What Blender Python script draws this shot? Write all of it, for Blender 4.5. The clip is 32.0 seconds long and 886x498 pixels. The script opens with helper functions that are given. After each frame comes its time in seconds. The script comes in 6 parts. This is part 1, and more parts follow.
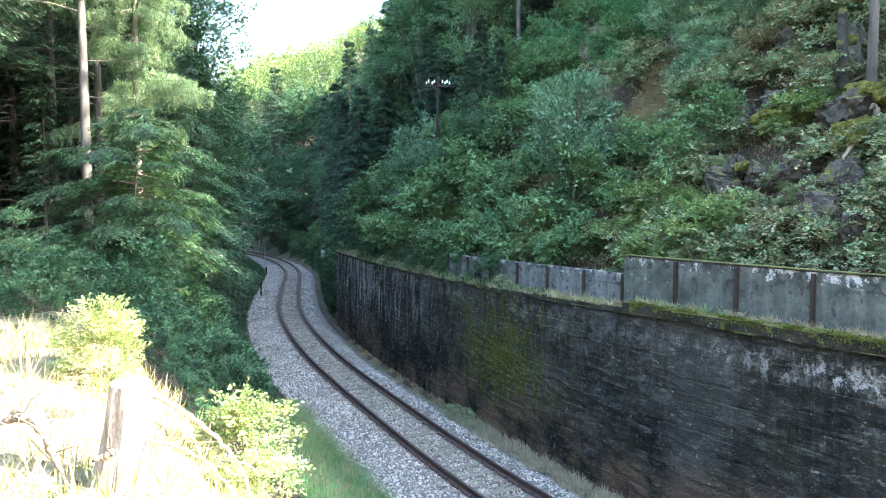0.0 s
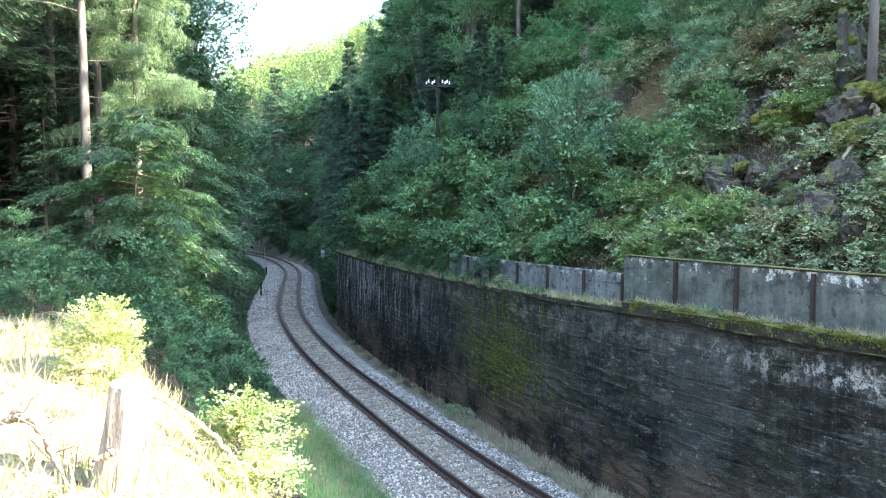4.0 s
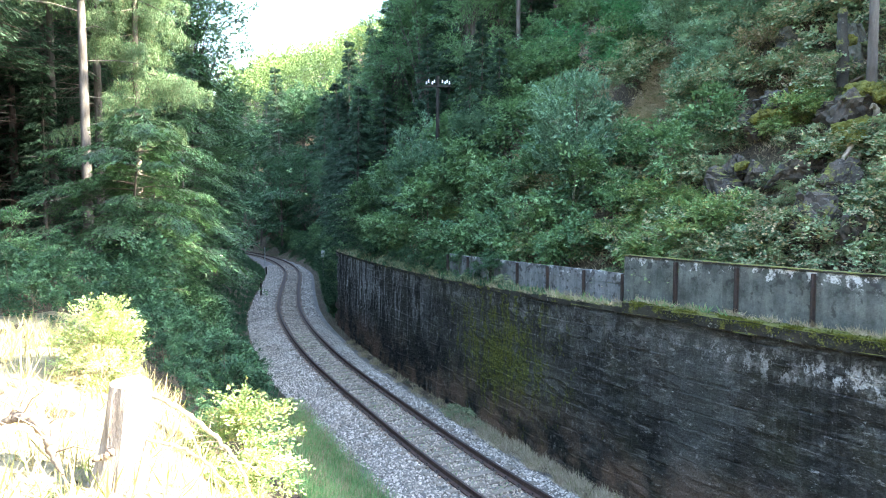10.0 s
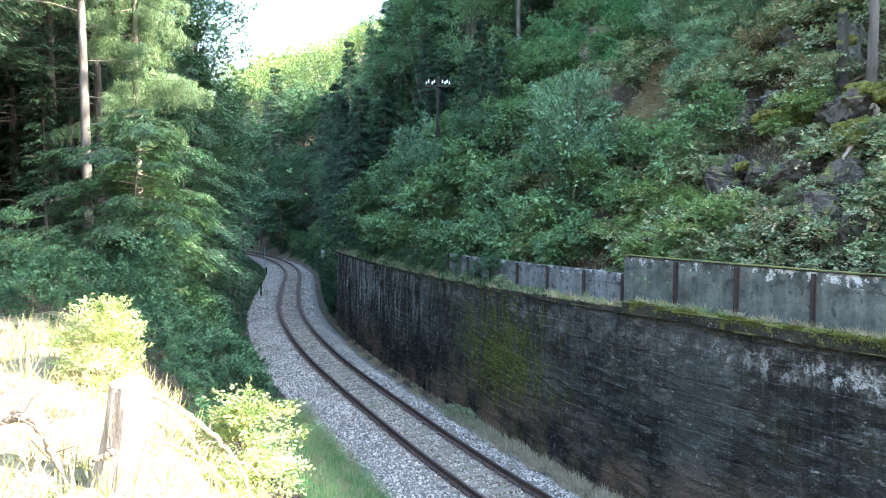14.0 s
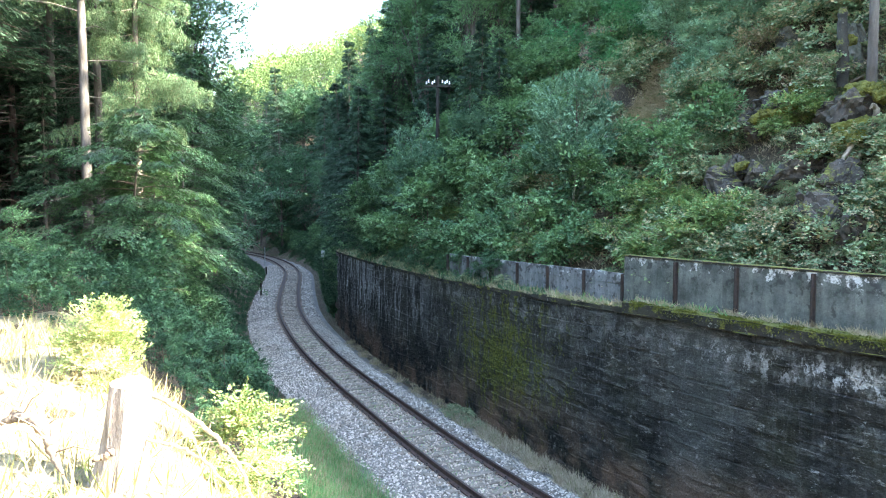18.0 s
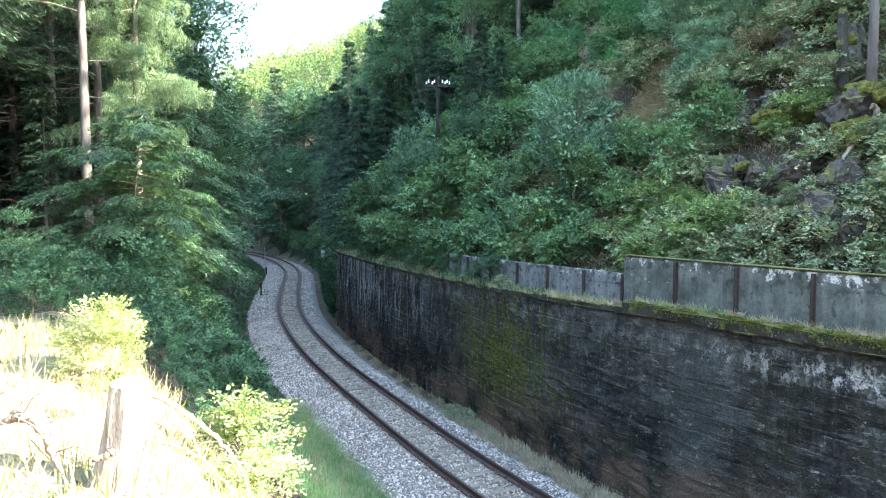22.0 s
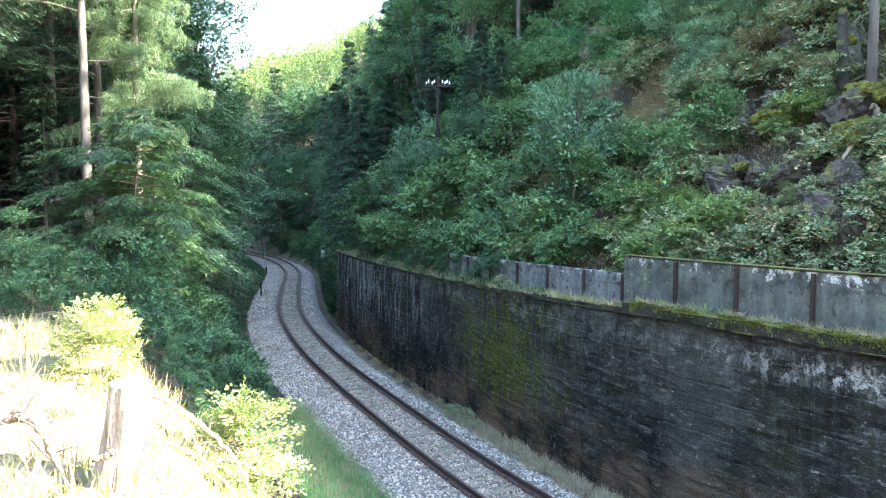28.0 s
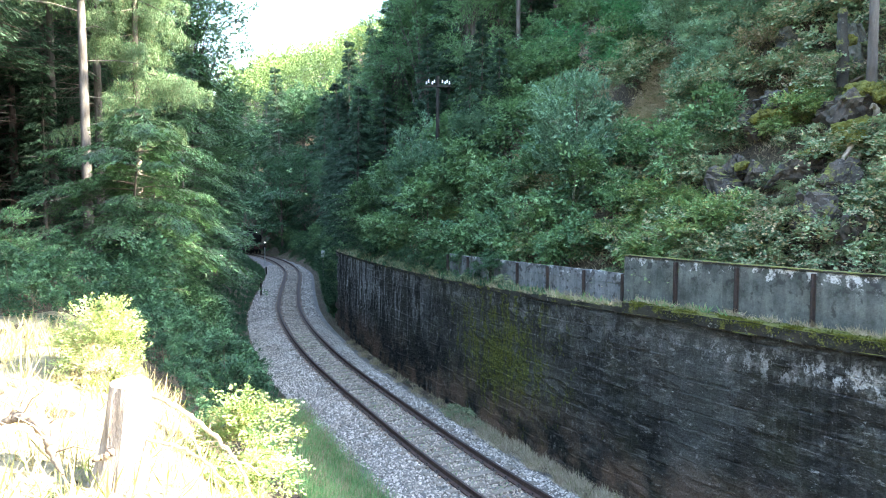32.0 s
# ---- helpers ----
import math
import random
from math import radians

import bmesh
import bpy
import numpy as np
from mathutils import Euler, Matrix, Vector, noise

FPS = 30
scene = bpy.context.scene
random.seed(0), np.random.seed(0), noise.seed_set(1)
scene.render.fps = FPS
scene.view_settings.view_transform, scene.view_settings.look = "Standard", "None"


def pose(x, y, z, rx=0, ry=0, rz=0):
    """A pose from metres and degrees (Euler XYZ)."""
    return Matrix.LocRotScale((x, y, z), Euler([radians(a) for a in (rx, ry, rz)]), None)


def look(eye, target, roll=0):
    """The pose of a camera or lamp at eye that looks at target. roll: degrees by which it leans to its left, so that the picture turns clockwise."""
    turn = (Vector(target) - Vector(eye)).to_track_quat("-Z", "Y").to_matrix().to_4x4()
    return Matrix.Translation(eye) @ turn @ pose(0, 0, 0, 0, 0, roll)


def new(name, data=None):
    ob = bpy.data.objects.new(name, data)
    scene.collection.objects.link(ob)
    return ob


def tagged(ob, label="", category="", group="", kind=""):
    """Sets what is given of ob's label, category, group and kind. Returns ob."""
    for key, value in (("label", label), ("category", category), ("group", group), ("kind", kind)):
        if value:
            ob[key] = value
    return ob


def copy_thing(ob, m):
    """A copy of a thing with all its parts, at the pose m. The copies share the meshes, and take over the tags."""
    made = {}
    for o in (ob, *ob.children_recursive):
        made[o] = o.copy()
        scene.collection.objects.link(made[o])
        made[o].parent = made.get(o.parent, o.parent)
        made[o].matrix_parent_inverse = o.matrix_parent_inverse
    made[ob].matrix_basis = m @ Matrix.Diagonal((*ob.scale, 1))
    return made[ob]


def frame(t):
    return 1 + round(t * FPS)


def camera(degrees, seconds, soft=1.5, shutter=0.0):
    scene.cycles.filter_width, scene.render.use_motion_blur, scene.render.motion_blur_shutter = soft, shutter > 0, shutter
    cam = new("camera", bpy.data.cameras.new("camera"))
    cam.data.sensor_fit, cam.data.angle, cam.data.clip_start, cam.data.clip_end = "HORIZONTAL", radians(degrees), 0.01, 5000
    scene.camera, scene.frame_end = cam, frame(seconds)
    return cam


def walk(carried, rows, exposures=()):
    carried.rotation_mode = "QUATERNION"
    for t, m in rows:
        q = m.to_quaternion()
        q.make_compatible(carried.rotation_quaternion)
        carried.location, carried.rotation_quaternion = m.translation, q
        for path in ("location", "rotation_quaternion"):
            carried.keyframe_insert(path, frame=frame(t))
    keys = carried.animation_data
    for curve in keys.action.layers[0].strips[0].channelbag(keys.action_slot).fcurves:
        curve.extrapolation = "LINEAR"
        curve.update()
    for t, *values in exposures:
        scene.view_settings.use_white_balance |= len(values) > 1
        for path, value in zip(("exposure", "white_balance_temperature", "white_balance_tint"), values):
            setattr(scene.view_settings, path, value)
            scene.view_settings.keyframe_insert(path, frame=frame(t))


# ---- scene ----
cam = camera(66.3, 32.0, soft=1.05)
EYE = (0.0, 0.0, 7.37)
VIEW = pose(*EYE, 86.4, 0, 0)
walk(cam, [(0.0, VIEW), (32.0, VIEW)], exposures=[(0.0, 3.94, 7000, 7), (32.0, 3.94, 7000, 7)])

# ---- light ----
SUN_EL, SUN_X, SUN_Y = radians(31), 0.99, -0.12
world = bpy.data.worlds.new("world")
scene.world = world
world.use_nodes = True
wt = world.node_tree
sky = wt.nodes.new("ShaderNodeTexSky")
sky.sky_type = "NISHITA"
sky.sun_disc = False
sky.sun_elevation = SUN_EL
sky.sun_rotation = math.atan2(SUN_X, SUN_Y)
sky.air_density, sky.dust_density, sky.ozone_density = 1.0, 1.2, 1.0
bg = wt.nodes["Background"]
bg.inputs["Strength"].default_value = 0.15
wt.links.new(sky.outputs[0], bg.inputs["Color"])
sun_data = bpy.data.lights.new("sun", "SUN")
sun_data.energy, sun_data.angle, sun_data.color = 5.0, radians(0.5), (1.0, 0.93, 0.80)
sun = new("sun", sun_data)
sun.matrix_world = look((60 * SUN_X, 60 * SUN_Y, 60 * math.tan(SUN_EL)), (0, 0, 0))

# ---- plan of the line: centre points of the track, near to far ----
PLAN = [(46.0, -43.0), (32.0, -24.4), (20.0, -8.4), (8.0, 7.6), (5.6, 10.9), (3.6, 13.95), (1.75, 17.0), (-0.95, 22.3), (-2.4, 25.4), (-5.2, 31.5), (-7.6, 37.6),
        (-10.85, 47.7), (-13.0, 57.0), (-14.5, 64.2), (-15.75, 70.5), (-17.3, 77.5), (-19.3, 84.0),
        (-22.1, 91.5), (-25.2, 98.3), (-29.2, 105.5), (-34.6, 112.8), (-41.5, 119.5), (-52.0, 127.0), (-70.0, 136.0),
        (-100.0, 146.0), (-150.0, 155.0), (-230.0, 160.0), (-330.0, 160.0)]


def spline(points, step=0.25):
    """Even points along a smooth curve."""
    p = np.array(points, float)
    p = np.vstack([2 * p[0] - p[1], p, 2 * p[-1] - p[-2]])
    out = []
    for i in range(1, len(p) - 2):
        a, b, c, d = p[i - 1], p[i], p[i + 1], p[i + 2]
        n = max(4, int(np.hypot(*(c - b)) / 0.1))
        ka, kb, kc = [max(1e-6, np.hypot(*v)) for v in (b - a, c - b, d - c)]
        m1 = ((c - b) / kb * ka + (b - a) / ka * kb) / (ka + kb) * kb
        m2 = ((d - c) / kc * kb + (c - b) / kb * kc) / (kb + kc) * kb
        for u in np.arange(n) / n:
            out.append((2 * u**3 - 3 * u**2 + 1) * b + (u**3 - 2 * u**2 + u) * m1 + (3 * u**2 - 2 * u**3) * c + (u**3 - u**2) * m2)
    out = np.array(out)
    s = np.concatenate([[0], np.cumsum(np.hypot(*np.diff(out, axis=0).T))])
    ss = np.arange(0, s[-1], step)
    q = np.stack([np.interp(ss, s, out[:, 0]), np.interp(ss, s, out[:, 1])], 1)
    k = np.ones(25) / 25
    pad = np.vstack([2 * q[0] - q[12:0:-1], q, 2 * q[-1] - q[-2:-14:-1]])
    return np.stack([np.convolve(pad[:, 0], k, "valid"), np.convolve(pad[:, 1], k, "valid")], 1)


STEP = 0.25
LINE = spline(PLAN, STEP)
TAN = np.gradient(LINE, axis=0)
TAN /= np.hypot(*TAN.T)[:, None]
NOR = np.stack([TAN[:, 1], -TAN[:, 0]], 1)          # to the right, towards the retaining wall


def at_line(s, n=0.0):
    """Place on the plan at s metres along the track and n metres to its right."""
    i = np.asarray(s, float) / STEP
    k = np.arange(len(LINE))
    x, y = np.interp(i, k, LINE[:, 0]), np.interp(i, k, LINE[:, 1])
    return x + np.interp(i, k, NOR[:, 0]) * n, y + np.interp(i, k, NOR[:, 1]) * n


def heading(s):
    i = np.asarray(s, float) / STEP
    k = np.arange(len(LINE))
    return np.arctan2(np.interp(i, k, TAN[:, 1]), np.interp(i, k, TAN[:, 0]))


def line_frame(x, y):
    """(s, n) of places on the plan."""
    x, y = np.atleast_1d(np.asarray(x, float)).ravel(), np.atleast_1d(np.asarray(y, float)).ravel()
    s, n = np.empty(len(x)), np.empty(len(x))
    coarse = np.arange(0, len(LINE), 4)
    for a in range(0, len(x), 4000):
        b = slice(a, a + 4000)
        d = (x[b, None] - LINE[coarse, 0]) ** 2 + (y[b, None] - LINE[coarse, 1]) ** 2
        j = coarse[d.argmin(1)]
        dx, dy = x[b] - LINE[j, 0], y[b] - LINE[j, 1]
        along = np.clip(dx * TAN[j, 0] + dy * TAN[j, 1], -1.0, 1.0)
        s[b] = j * STEP + along
        n[b] = dx * NOR[j, 0] + dy * NOR[j, 1]
        far = np.sqrt(d.min(1))
        n[b] = np.where(far > abs(n[b]) + 2, np.sign(n[b]) * far, n[b])
    return s, n


def s_where_y(y):
    return float(np.interp(y, LINE[:1200, 1], np.arange(min(1200, len(LINE))) * STEP))


S_NEAR, S_STEP, S_FAR = s_where_y(4.0), s_where_y(16.1), s_where_y(43.5)
WALL_N = 2.7


def smooth(a, b, v):
    u = np.clip((np.asarray(v, float) - a) / (b - a), 0, 1)
    return u * u * (3 - 2 * u)


def waves(x, y, size, seed=0):
    """Cheap smooth unevenness, about -1 to 1."""
    r = np.random.RandomState(seed)
    v = 0
    for k in range(6):
        a, f, p = r.rand() * 6.3, (0.6 + 1.4 * r.rand()) / size, r.rand() * 6.3
        v = v + np.sin((x * np.cos(a) + y * np.sin(a)) * f * 6.3 + p)
    return v / 3.2


LEFT_N = [-600, -160, -60, -20, -14, -11, -9.6, -8.6, -3.6, -2.9, 0]
LEFT_Z = [150, 40, 17, 7.6, 6.1, 5.75, 5.45, 4.5, -0.25, -0.45, -0.5]
RIGHT_N = [0, 3.0, 4.2, 9.0, 14.0, 22.0, 60.0, 130.0, 260.0, 600.0]
RIGHT_Z = [-0.5, -0.4, 0.6, 5.4, 11.5, 19.5, 43.0, 57.0, 74.0, 100.0]
RIGHT_WN = [0, 3.0, 3.35, 4.3, 9.0, 14.0, 22.0, 60.0, 130.0, 260.0, 600.0]
RIGHT_WZ = [-0.5, -0.4, 4.3, 4.75, 9.6, 15.8, 22.5, 44.0, 57.0, 74.0, 100.0]


def height(x, y):
    """Height of the ground."""
    x, y = np.asarray(x, float), np.asarray(y, float)
    shape = x.shape
    x, y = x.ravel(), y.ravel()
    s, n = line_frame(x, y)
    left = np.interp(n, LEFT_N, LEFT_Z)
    walled = smooth(S_FAR + 3, S_FAR - 1, s)
    plain = np.interp(n, RIGHT_N, RIGHT_Z)
    wall = np.interp(n, RIGHT_WN, RIGHT_WZ) + 0.42 * smooth(S_STEP + 0.4, S_STEP - 0.2, s) * smooth(3.1, 3.35, n) * smooth(9, 5, n)
    right = plain * (1 - walled) + wall * walled
    open_side = smooth(7.0, 13.0, 0.12 * x + 0.99 * y)                 # the unseen hill is cut off beside the viewpoint to let the sun in
    high = np.where(n > 4.5, 4.9 + (right - 4.9) * np.where(right > 4.9, np.maximum(open_side, smooth(60, 140, y)), 1), right)
    z = np.where(n < 0, left, high)
    rough = smooth(3.4, 7, abs(n))
    near = smooth(2.5, 8, np.hypot(x, y))
    z = z + rough * near * (0.22 * waves(x, y, 5, 1) + 0.5 * smooth(6, 14, n) * waves(x, y, 9, 2) + 0.05 * waves(x, y, 1.3, 3))
    z = z + smooth(30, 120, abs(n)) * 5 * waves(x, y, 90, 5) + smooth(140, 260, y) * np.clip(0.45 * (x + 45), -22, 24)
    return z.reshape(shape)

# ---- mesh helpers ----
def raw(name, verts, faces, smooth_faces=False):
    """A mesh from arrays: verts (N, 3), faces (M, k)."""
    verts, faces = np.asarray(verts, np.float32), np.asarray(faces, np.int32)
    me = bpy.data.meshes.new(name)
    k = faces.shape[1]
    me.vertices.add(len(verts))
    me.vertices.foreach_set("co", verts.ravel())
    me.loops.add(faces.size)
    me.loops.foreach_set("vertex_index", faces.ravel())
    me.polygons.add(len(faces))
    me.polygons.foreach_set("loop_start", np.arange(len(faces), dtype=np.int32) * k)
    me.polygons.foreach_set("use_smooth", np.full(len(faces), smooth_faces))
    me.update(calc_edges=True)
    return me


def thing(name, mesh, material, label="", category="", group="", kind="", at=None):
    ob = new(name, mesh)
    if mesh is not None and material is not None:
        mesh.materials.append(material)
    if at is not None:
        ob.matrix_basis = at
    return tagged(ob, label, category, group, kind)


def part(name, mesh, material, parent, label="", at=None):
    """One mesh object under a thing or a part. mesh: a mesh or a bmesh."""
    if isinstance(mesh, bmesh.types.BMesh):
        me = bpy.data.meshes.new(name)
        mesh.to_mesh(me)
        mesh.free()
        mesh = me
    if material is not None and not mesh.materials:
        mesh.materials.append(material)
    ob = new(name, mesh)
    ob.parent = parent
    if at is not None:
        ob.matrix_basis = at
    return tagged(ob, label)


def empty(name, label, category, at=None, group="", kind=""):
    ob = new(name)
    ob.empty_display_size = 0.1
    if at is not None:
        ob.matrix_basis = at
    return tagged(ob, label, category, group, kind)


def box(bm, size, at=None, bevel=0.0):
    m = (at or Matrix()) @ Matrix.Diagonal((*size, 1))
    got = bmesh.ops.create_cube(bm, size=1.0, matrix=m)["verts"]
    if bevel:
        edges = list({e for v in got for e in v.link_edges})
        bmesh.ops.bevel(bm, geom=edges, offset=bevel, segments=2, affect="EDGES", profile=0.6)
    return bm


def cyl(bm, r1, r2, depth, at=None, seg=16):
    bmesh.ops.create_cone(bm, cap_ends=True, segments=seg, radius1=r1, radius2=r2, depth=depth, matrix=at or Matrix())
    return bm


def tube(points, radii, sides=6):
    """Vertices and quads of a tapered tube along points, with its ends drawn to a point."""
    p, r = np.asarray(points, float), np.asarray(radii, float)
    d = np.gradient(p, axis=0)
    d /= np.linalg.norm(d, axis=1)[:, None] + 1e-9
    ref = np.where(abs(d[:, 2:3]) > 0.9, [[1.0, 0, 0]], [[0, 0, 1.0]])
    u = np.cross(d, ref)
    u /= np.linalg.norm(u, axis=1)[:, None] + 1e-9
    w = np.cross(d, u)
    a = np.arange(sides) / sides * 2 * np.pi
    v = p[:, None] + r[:, None, None] * (np.cos(a)[None, :, None] * u[:, None] + np.sin(a)[None, :, None] * w[:, None])
    i = np.arange(len(p) - 1)[:, None] * sides
    j = np.arange(sides)[None]
    k = (j + 1) % sides
    q = np.stack([i + j, i + k, i + sides + k, i + sides + j], -1).reshape(-1, 4)
    return v.reshape(-1, 3), q


class Heap:
    """Gathers vertices and faces of several pieces into one mesh."""

    def __init__(self):
        self.v, self.f, self.n = [], [], 0

    def add(self, v, f):
        self.v.append(np.asarray(v, float))
        self.f.append(np.asarray(f) + self.n)
        self.n += len(v)

    def mesh(self, name, smooth_faces=False):
        return raw(name, np.vstack(self.v), np.vstack(self.f), smooth_faces)


def unit(v):
    return v / (np.linalg.norm(v, axis=-1, keepdims=True) + 1e-9)


def leaves(c, d, n, length, width, fold=0.18):
    """Folded leaves: two triangles each. c: base, d: way to the tip, n: upper side."""
    c, d = np.asarray(c, float), unit(np.asarray(d, float))
    side = unit(np.cross(d, n))
    up = np.cross(side, d)
    length, width = np.broadcast_to(length, len(c))[:, None], np.broadcast_to(width, len(c))[:, None]
    mid = c + d * length * 0.45
    v = np.stack([c, mid + side * width * 0.5 + up * width * fold, c + d * length - up * length * 0.08, mid - side * width * 0.5 + up * width * fold], 1)
    b = np.arange(len(c))[:, None] * 4
    f = np.concatenate([b + [0, 1, 2], b + [0, 2, 3]], 1).reshape(-1, 3)
    return v.reshape(-1, 3), f


def sweep(s0, s1, profile, step=0.5, top=None):
    """A strip along the track with the given profile of (n, z)."""
    ss = np.arange(s0, s1 + step * 0.5, step)
    rows = []
    for s in ss:
        rows.append([(*at_line(s, n), z) for n, z in profile])
    v = np.array(rows, float)
    k = v.shape[1]
    i = np.arange(len(ss) - 1)[:, None] * k
    j = np.arange(k - 1)[None]
    f = np.stack([i + j, i + k + j, i + k + j + 1, i + j + 1], -1).reshape(-1, 4)
    return v.reshape(-1, 3), f


# ---- materials ----
def shader(name, rough=0.8, metal=0.0):
    m = bpy.data.materials.new(name)
    m.use_nodes = True
    t = m.node_tree
    b = t.nodes["Principled BSDF"]
    b.inputs["Roughness"].default_value, b.inputs["Metallic"].default_value = rough, metal
    return m, t, b


def nd(t, kind, **inputs):
    n = t.nodes.new(kind)
    for k, v in inputs.items():
        n.inputs[k.replace("_", " ")].default_value = v
    return n


def place(t, sx=1.0, sy=1.0, sz=1.0):
    g, m = nd(t, "ShaderNodeNewGeometry"), nd(t, "ShaderNodeMapping")
    m.inputs["Scale"].default_value = (sx, sy, sz)
    t.links.new(g.outputs["Position"], m.inputs["Vector"])
    return m.outputs[0]


def grain(t, vec, scale, detail=4.0, rough=0.6, dist=0.0):
    n = nd(t, "ShaderNodeTexNoise", Scale=scale, Detail=detail, Roughness=rough, Distortion=dist)
    if vec is not None:
        t.links.new(vec, n.inputs["Vector"])
    return n.outputs["Fac"]


def ramp(t, fac, *stops):
    r = nd(t, "ShaderNodeValToRGB")
    e = r.color_ramp.elements
    for i, (p, c) in enumerate(stops):
        el = e[i] if i < 2 else e.new(p)
        el.position = p
        c = c if hasattr(c, "__len__") else (c, c, c)
        el.color = (*c, 1)
    t.links.new(fac, r.inputs[0])
    return r.outputs[0]


def mix(t, fac, a, b, mode="MIX"):
    m = nd(t, "ShaderNodeMix")
    m.data_type, m.blend_type = "RGBA", mode
    for sock, v in ((m.inputs["Factor"], fac), (m.inputs["A"], a), (m.inputs["B"], b)):
        if v is None:
            continue
        s = [x for x in m.inputs if x.name == sock.name and x.type in (("VALUE",) if sock.name == "Factor" else ("RGBA",))][0]
        if isinstance(v, bpy.types.NodeSocket):
            t.links.new(v, s)
        elif sock.name == "Factor":
            s.default_value = v
        else:
            s.default_value = (*v, 1)
    return [o for o in m.outputs if o.type == "RGBA"][0]


def calc(t, op, a, b=0.0, c=0.0):
    m = nd(t, "ShaderNodeMath")
    m.operation = op
    for i, v in enumerate((a, b, c)):
        if isinstance(v, bpy.types.NodeSocket):
            t.links.new(v, m.inputs[i])
        else:
            m.inputs[i].default_value = v
    return m.outputs[0]


def bump(t, b, h, strength=0.4, dist=0.02):
    n = nd(t, "ShaderNodeBump", Strength=strength, Distance=dist)
    t.links.new(h, n.inputs["Height"])
    t.links.new(n.outputs[0], b.inputs["Normal"])


def simple(name, c1, c2, scale=6.0, rough=0.8, metal=0.0, rel=0.3, dist=0.01, sz=1.0):
    """A surface of two tones in coarse and fine patches, with fine relief."""
    m, t, b = shader(name, rough, metal)
    v = place(t, 1, 1, sz)
    a, f = grain(t, v, scale, 5), grain(t, v, scale * 9, 3)
    col = mix(t, ramp(t, a, (0.35, 0.0), (0.68, 1.0)), c1, c2)
    col = mix(t, 0.5, col, ramp(t, f, (0.25, 0.45), (0.75, 1.0)), "MULTIPLY")
    t.links.new(col, b.inputs["Base Color"])
    bump(t, b, f, rel, dist)
    return m


def foliage(name, dark, light, dry=None, dry_share=0.0, through_light=0.18, rough=0.5, patch=0.7, gloss=0.2):
    """Leaves: tone by leaf and by patch, gloss, and light that comes through."""
    m, t, b = shader(name, rough)
    g = nd(t, "ShaderNodeNewGeometry")
    o = nd(t, "ShaderNodeObjectInfo")
    p, q = grain(t, place(t), patch, 2), grain(t, place(t), patch * 4.5, 2)
    w = calc(t, "MULTIPLY_ADD", g.outputs["Random Per Island"], 0.42, calc(t, "MULTIPLY_ADD", p, 1.0, -0.86))
    w = calc(t, "ADD", w, calc(t, "MULTIPLY_ADD", ramp(t, q, (0.37, 0.0), (0.63, 1.0)), 0.85, calc(t, "MULTIPLY", o.outputs["Random"], 0.35)))
    col = mix(t, w, dark, light)
    if dry:
        pick = calc(t, "GREATER_THAN", calc(t, "FRACT", calc(t, "MULTIPLY", g.outputs["Random Per Island"], 17.3)), 1 - dry_share)
        col = mix(t, pick, col, dry)
    t.links.new(col, b.inputs["Base Color"])
    b.inputs["Specular IOR Level"].default_value = gloss
    tr = nd(t, "ShaderNodeBsdfTranslucent")
    t.links.new(mix(t, 0.6, col, (1.25 * light[0], 1.15 * light[1], 0.6 * light[2])), tr.inputs["Color"])
    mx = nd(t, "ShaderNodeMixShader", Fac=through_light)
    t.links.new(b.outputs[0], mx.inputs[1])
    t.links.new(tr.outputs[0], mx.inputs[2])
    t.links.new(mx.outputs[0], t.nodes["Material Output"].inputs["Surface"])
    return m


LEAF_BEECH = foliage("beech_leaf", (0.012, 0.046, 0.025), (0.105, 0.22, 0.090), through_light=0.34, rough=0.36, gloss=0.6)
# darker copy of the broad leaf: shade is put into the colour
LEAF_SHADED = foliage("shaded_leaf", (0.016, 0.052, 0.032), (0.080, 0.168, 0.084), through_light=0.15)
LEAF_SALLOW = foliage("sallow_leaf", (0.045, 0.115, 0.078), (0.19, 0.325, 0.21))
LEAF_BIRCH = foliage("birch_leaf", (0.024, 0.072, 0.042), (0.14, 0.27, 0.13))
LEAF_BROAD = foliage("broad_leaf", (0.034, 0.094, 0.050), (0.20, 0.35, 0.165))
LEAF_BRAMBLE = foliage("bramble_leaf", (0.050, 0.105, 0.062), (0.32, 0.43, 0.25), (0.42, 0.33, 0.21), 0.22)
LEAF_BRIGHT = foliage("hazel_leaf", (0.06, 0.14, 0.055), (0.26, 0.38, 0.15), (0.36, 0.29, 0.13), 0.08)
LEAF_EMERALD = foliage("fresh_leaf", (0.030, 0.115, 0.055), (0.135, 0.36, 0.16))
LEAF_PALE = foliage("greyish_leaf", (0.065, 0.140, 0.088), (0.31, 0.48, 0.30))
LEAF_DRY = foliage("withered_leaf", (0.18, 0.14, 0.088), (0.42, 0.335, 0.22), (0.10, 0.16, 0.065), 0.3)
LEAF_FORE = foliage("sunny_leaf", (0.080, 0.145, 0.050), (0.30, 0.37, 0.17), (0.34, 0.27, 0.15), 0.14, through_light=0.3)
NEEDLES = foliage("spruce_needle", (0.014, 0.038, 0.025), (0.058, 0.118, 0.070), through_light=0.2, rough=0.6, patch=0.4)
# lighter copy of the spruce needles: sunlight is put into the colour
NEEDLES_SUNLIT = foliage("sun_toned_spruce_needle", (0.036, 0.080, 0.044), (0.14, 0.22, 0.115), (0.15, 0.13, 0.08), 0.08, through_light=0.25)
FAR_LEAF = foliage("far_leaf", (0.075, 0.13, 0.045), (0.21, 0.29, 0.11), patch=0.06)
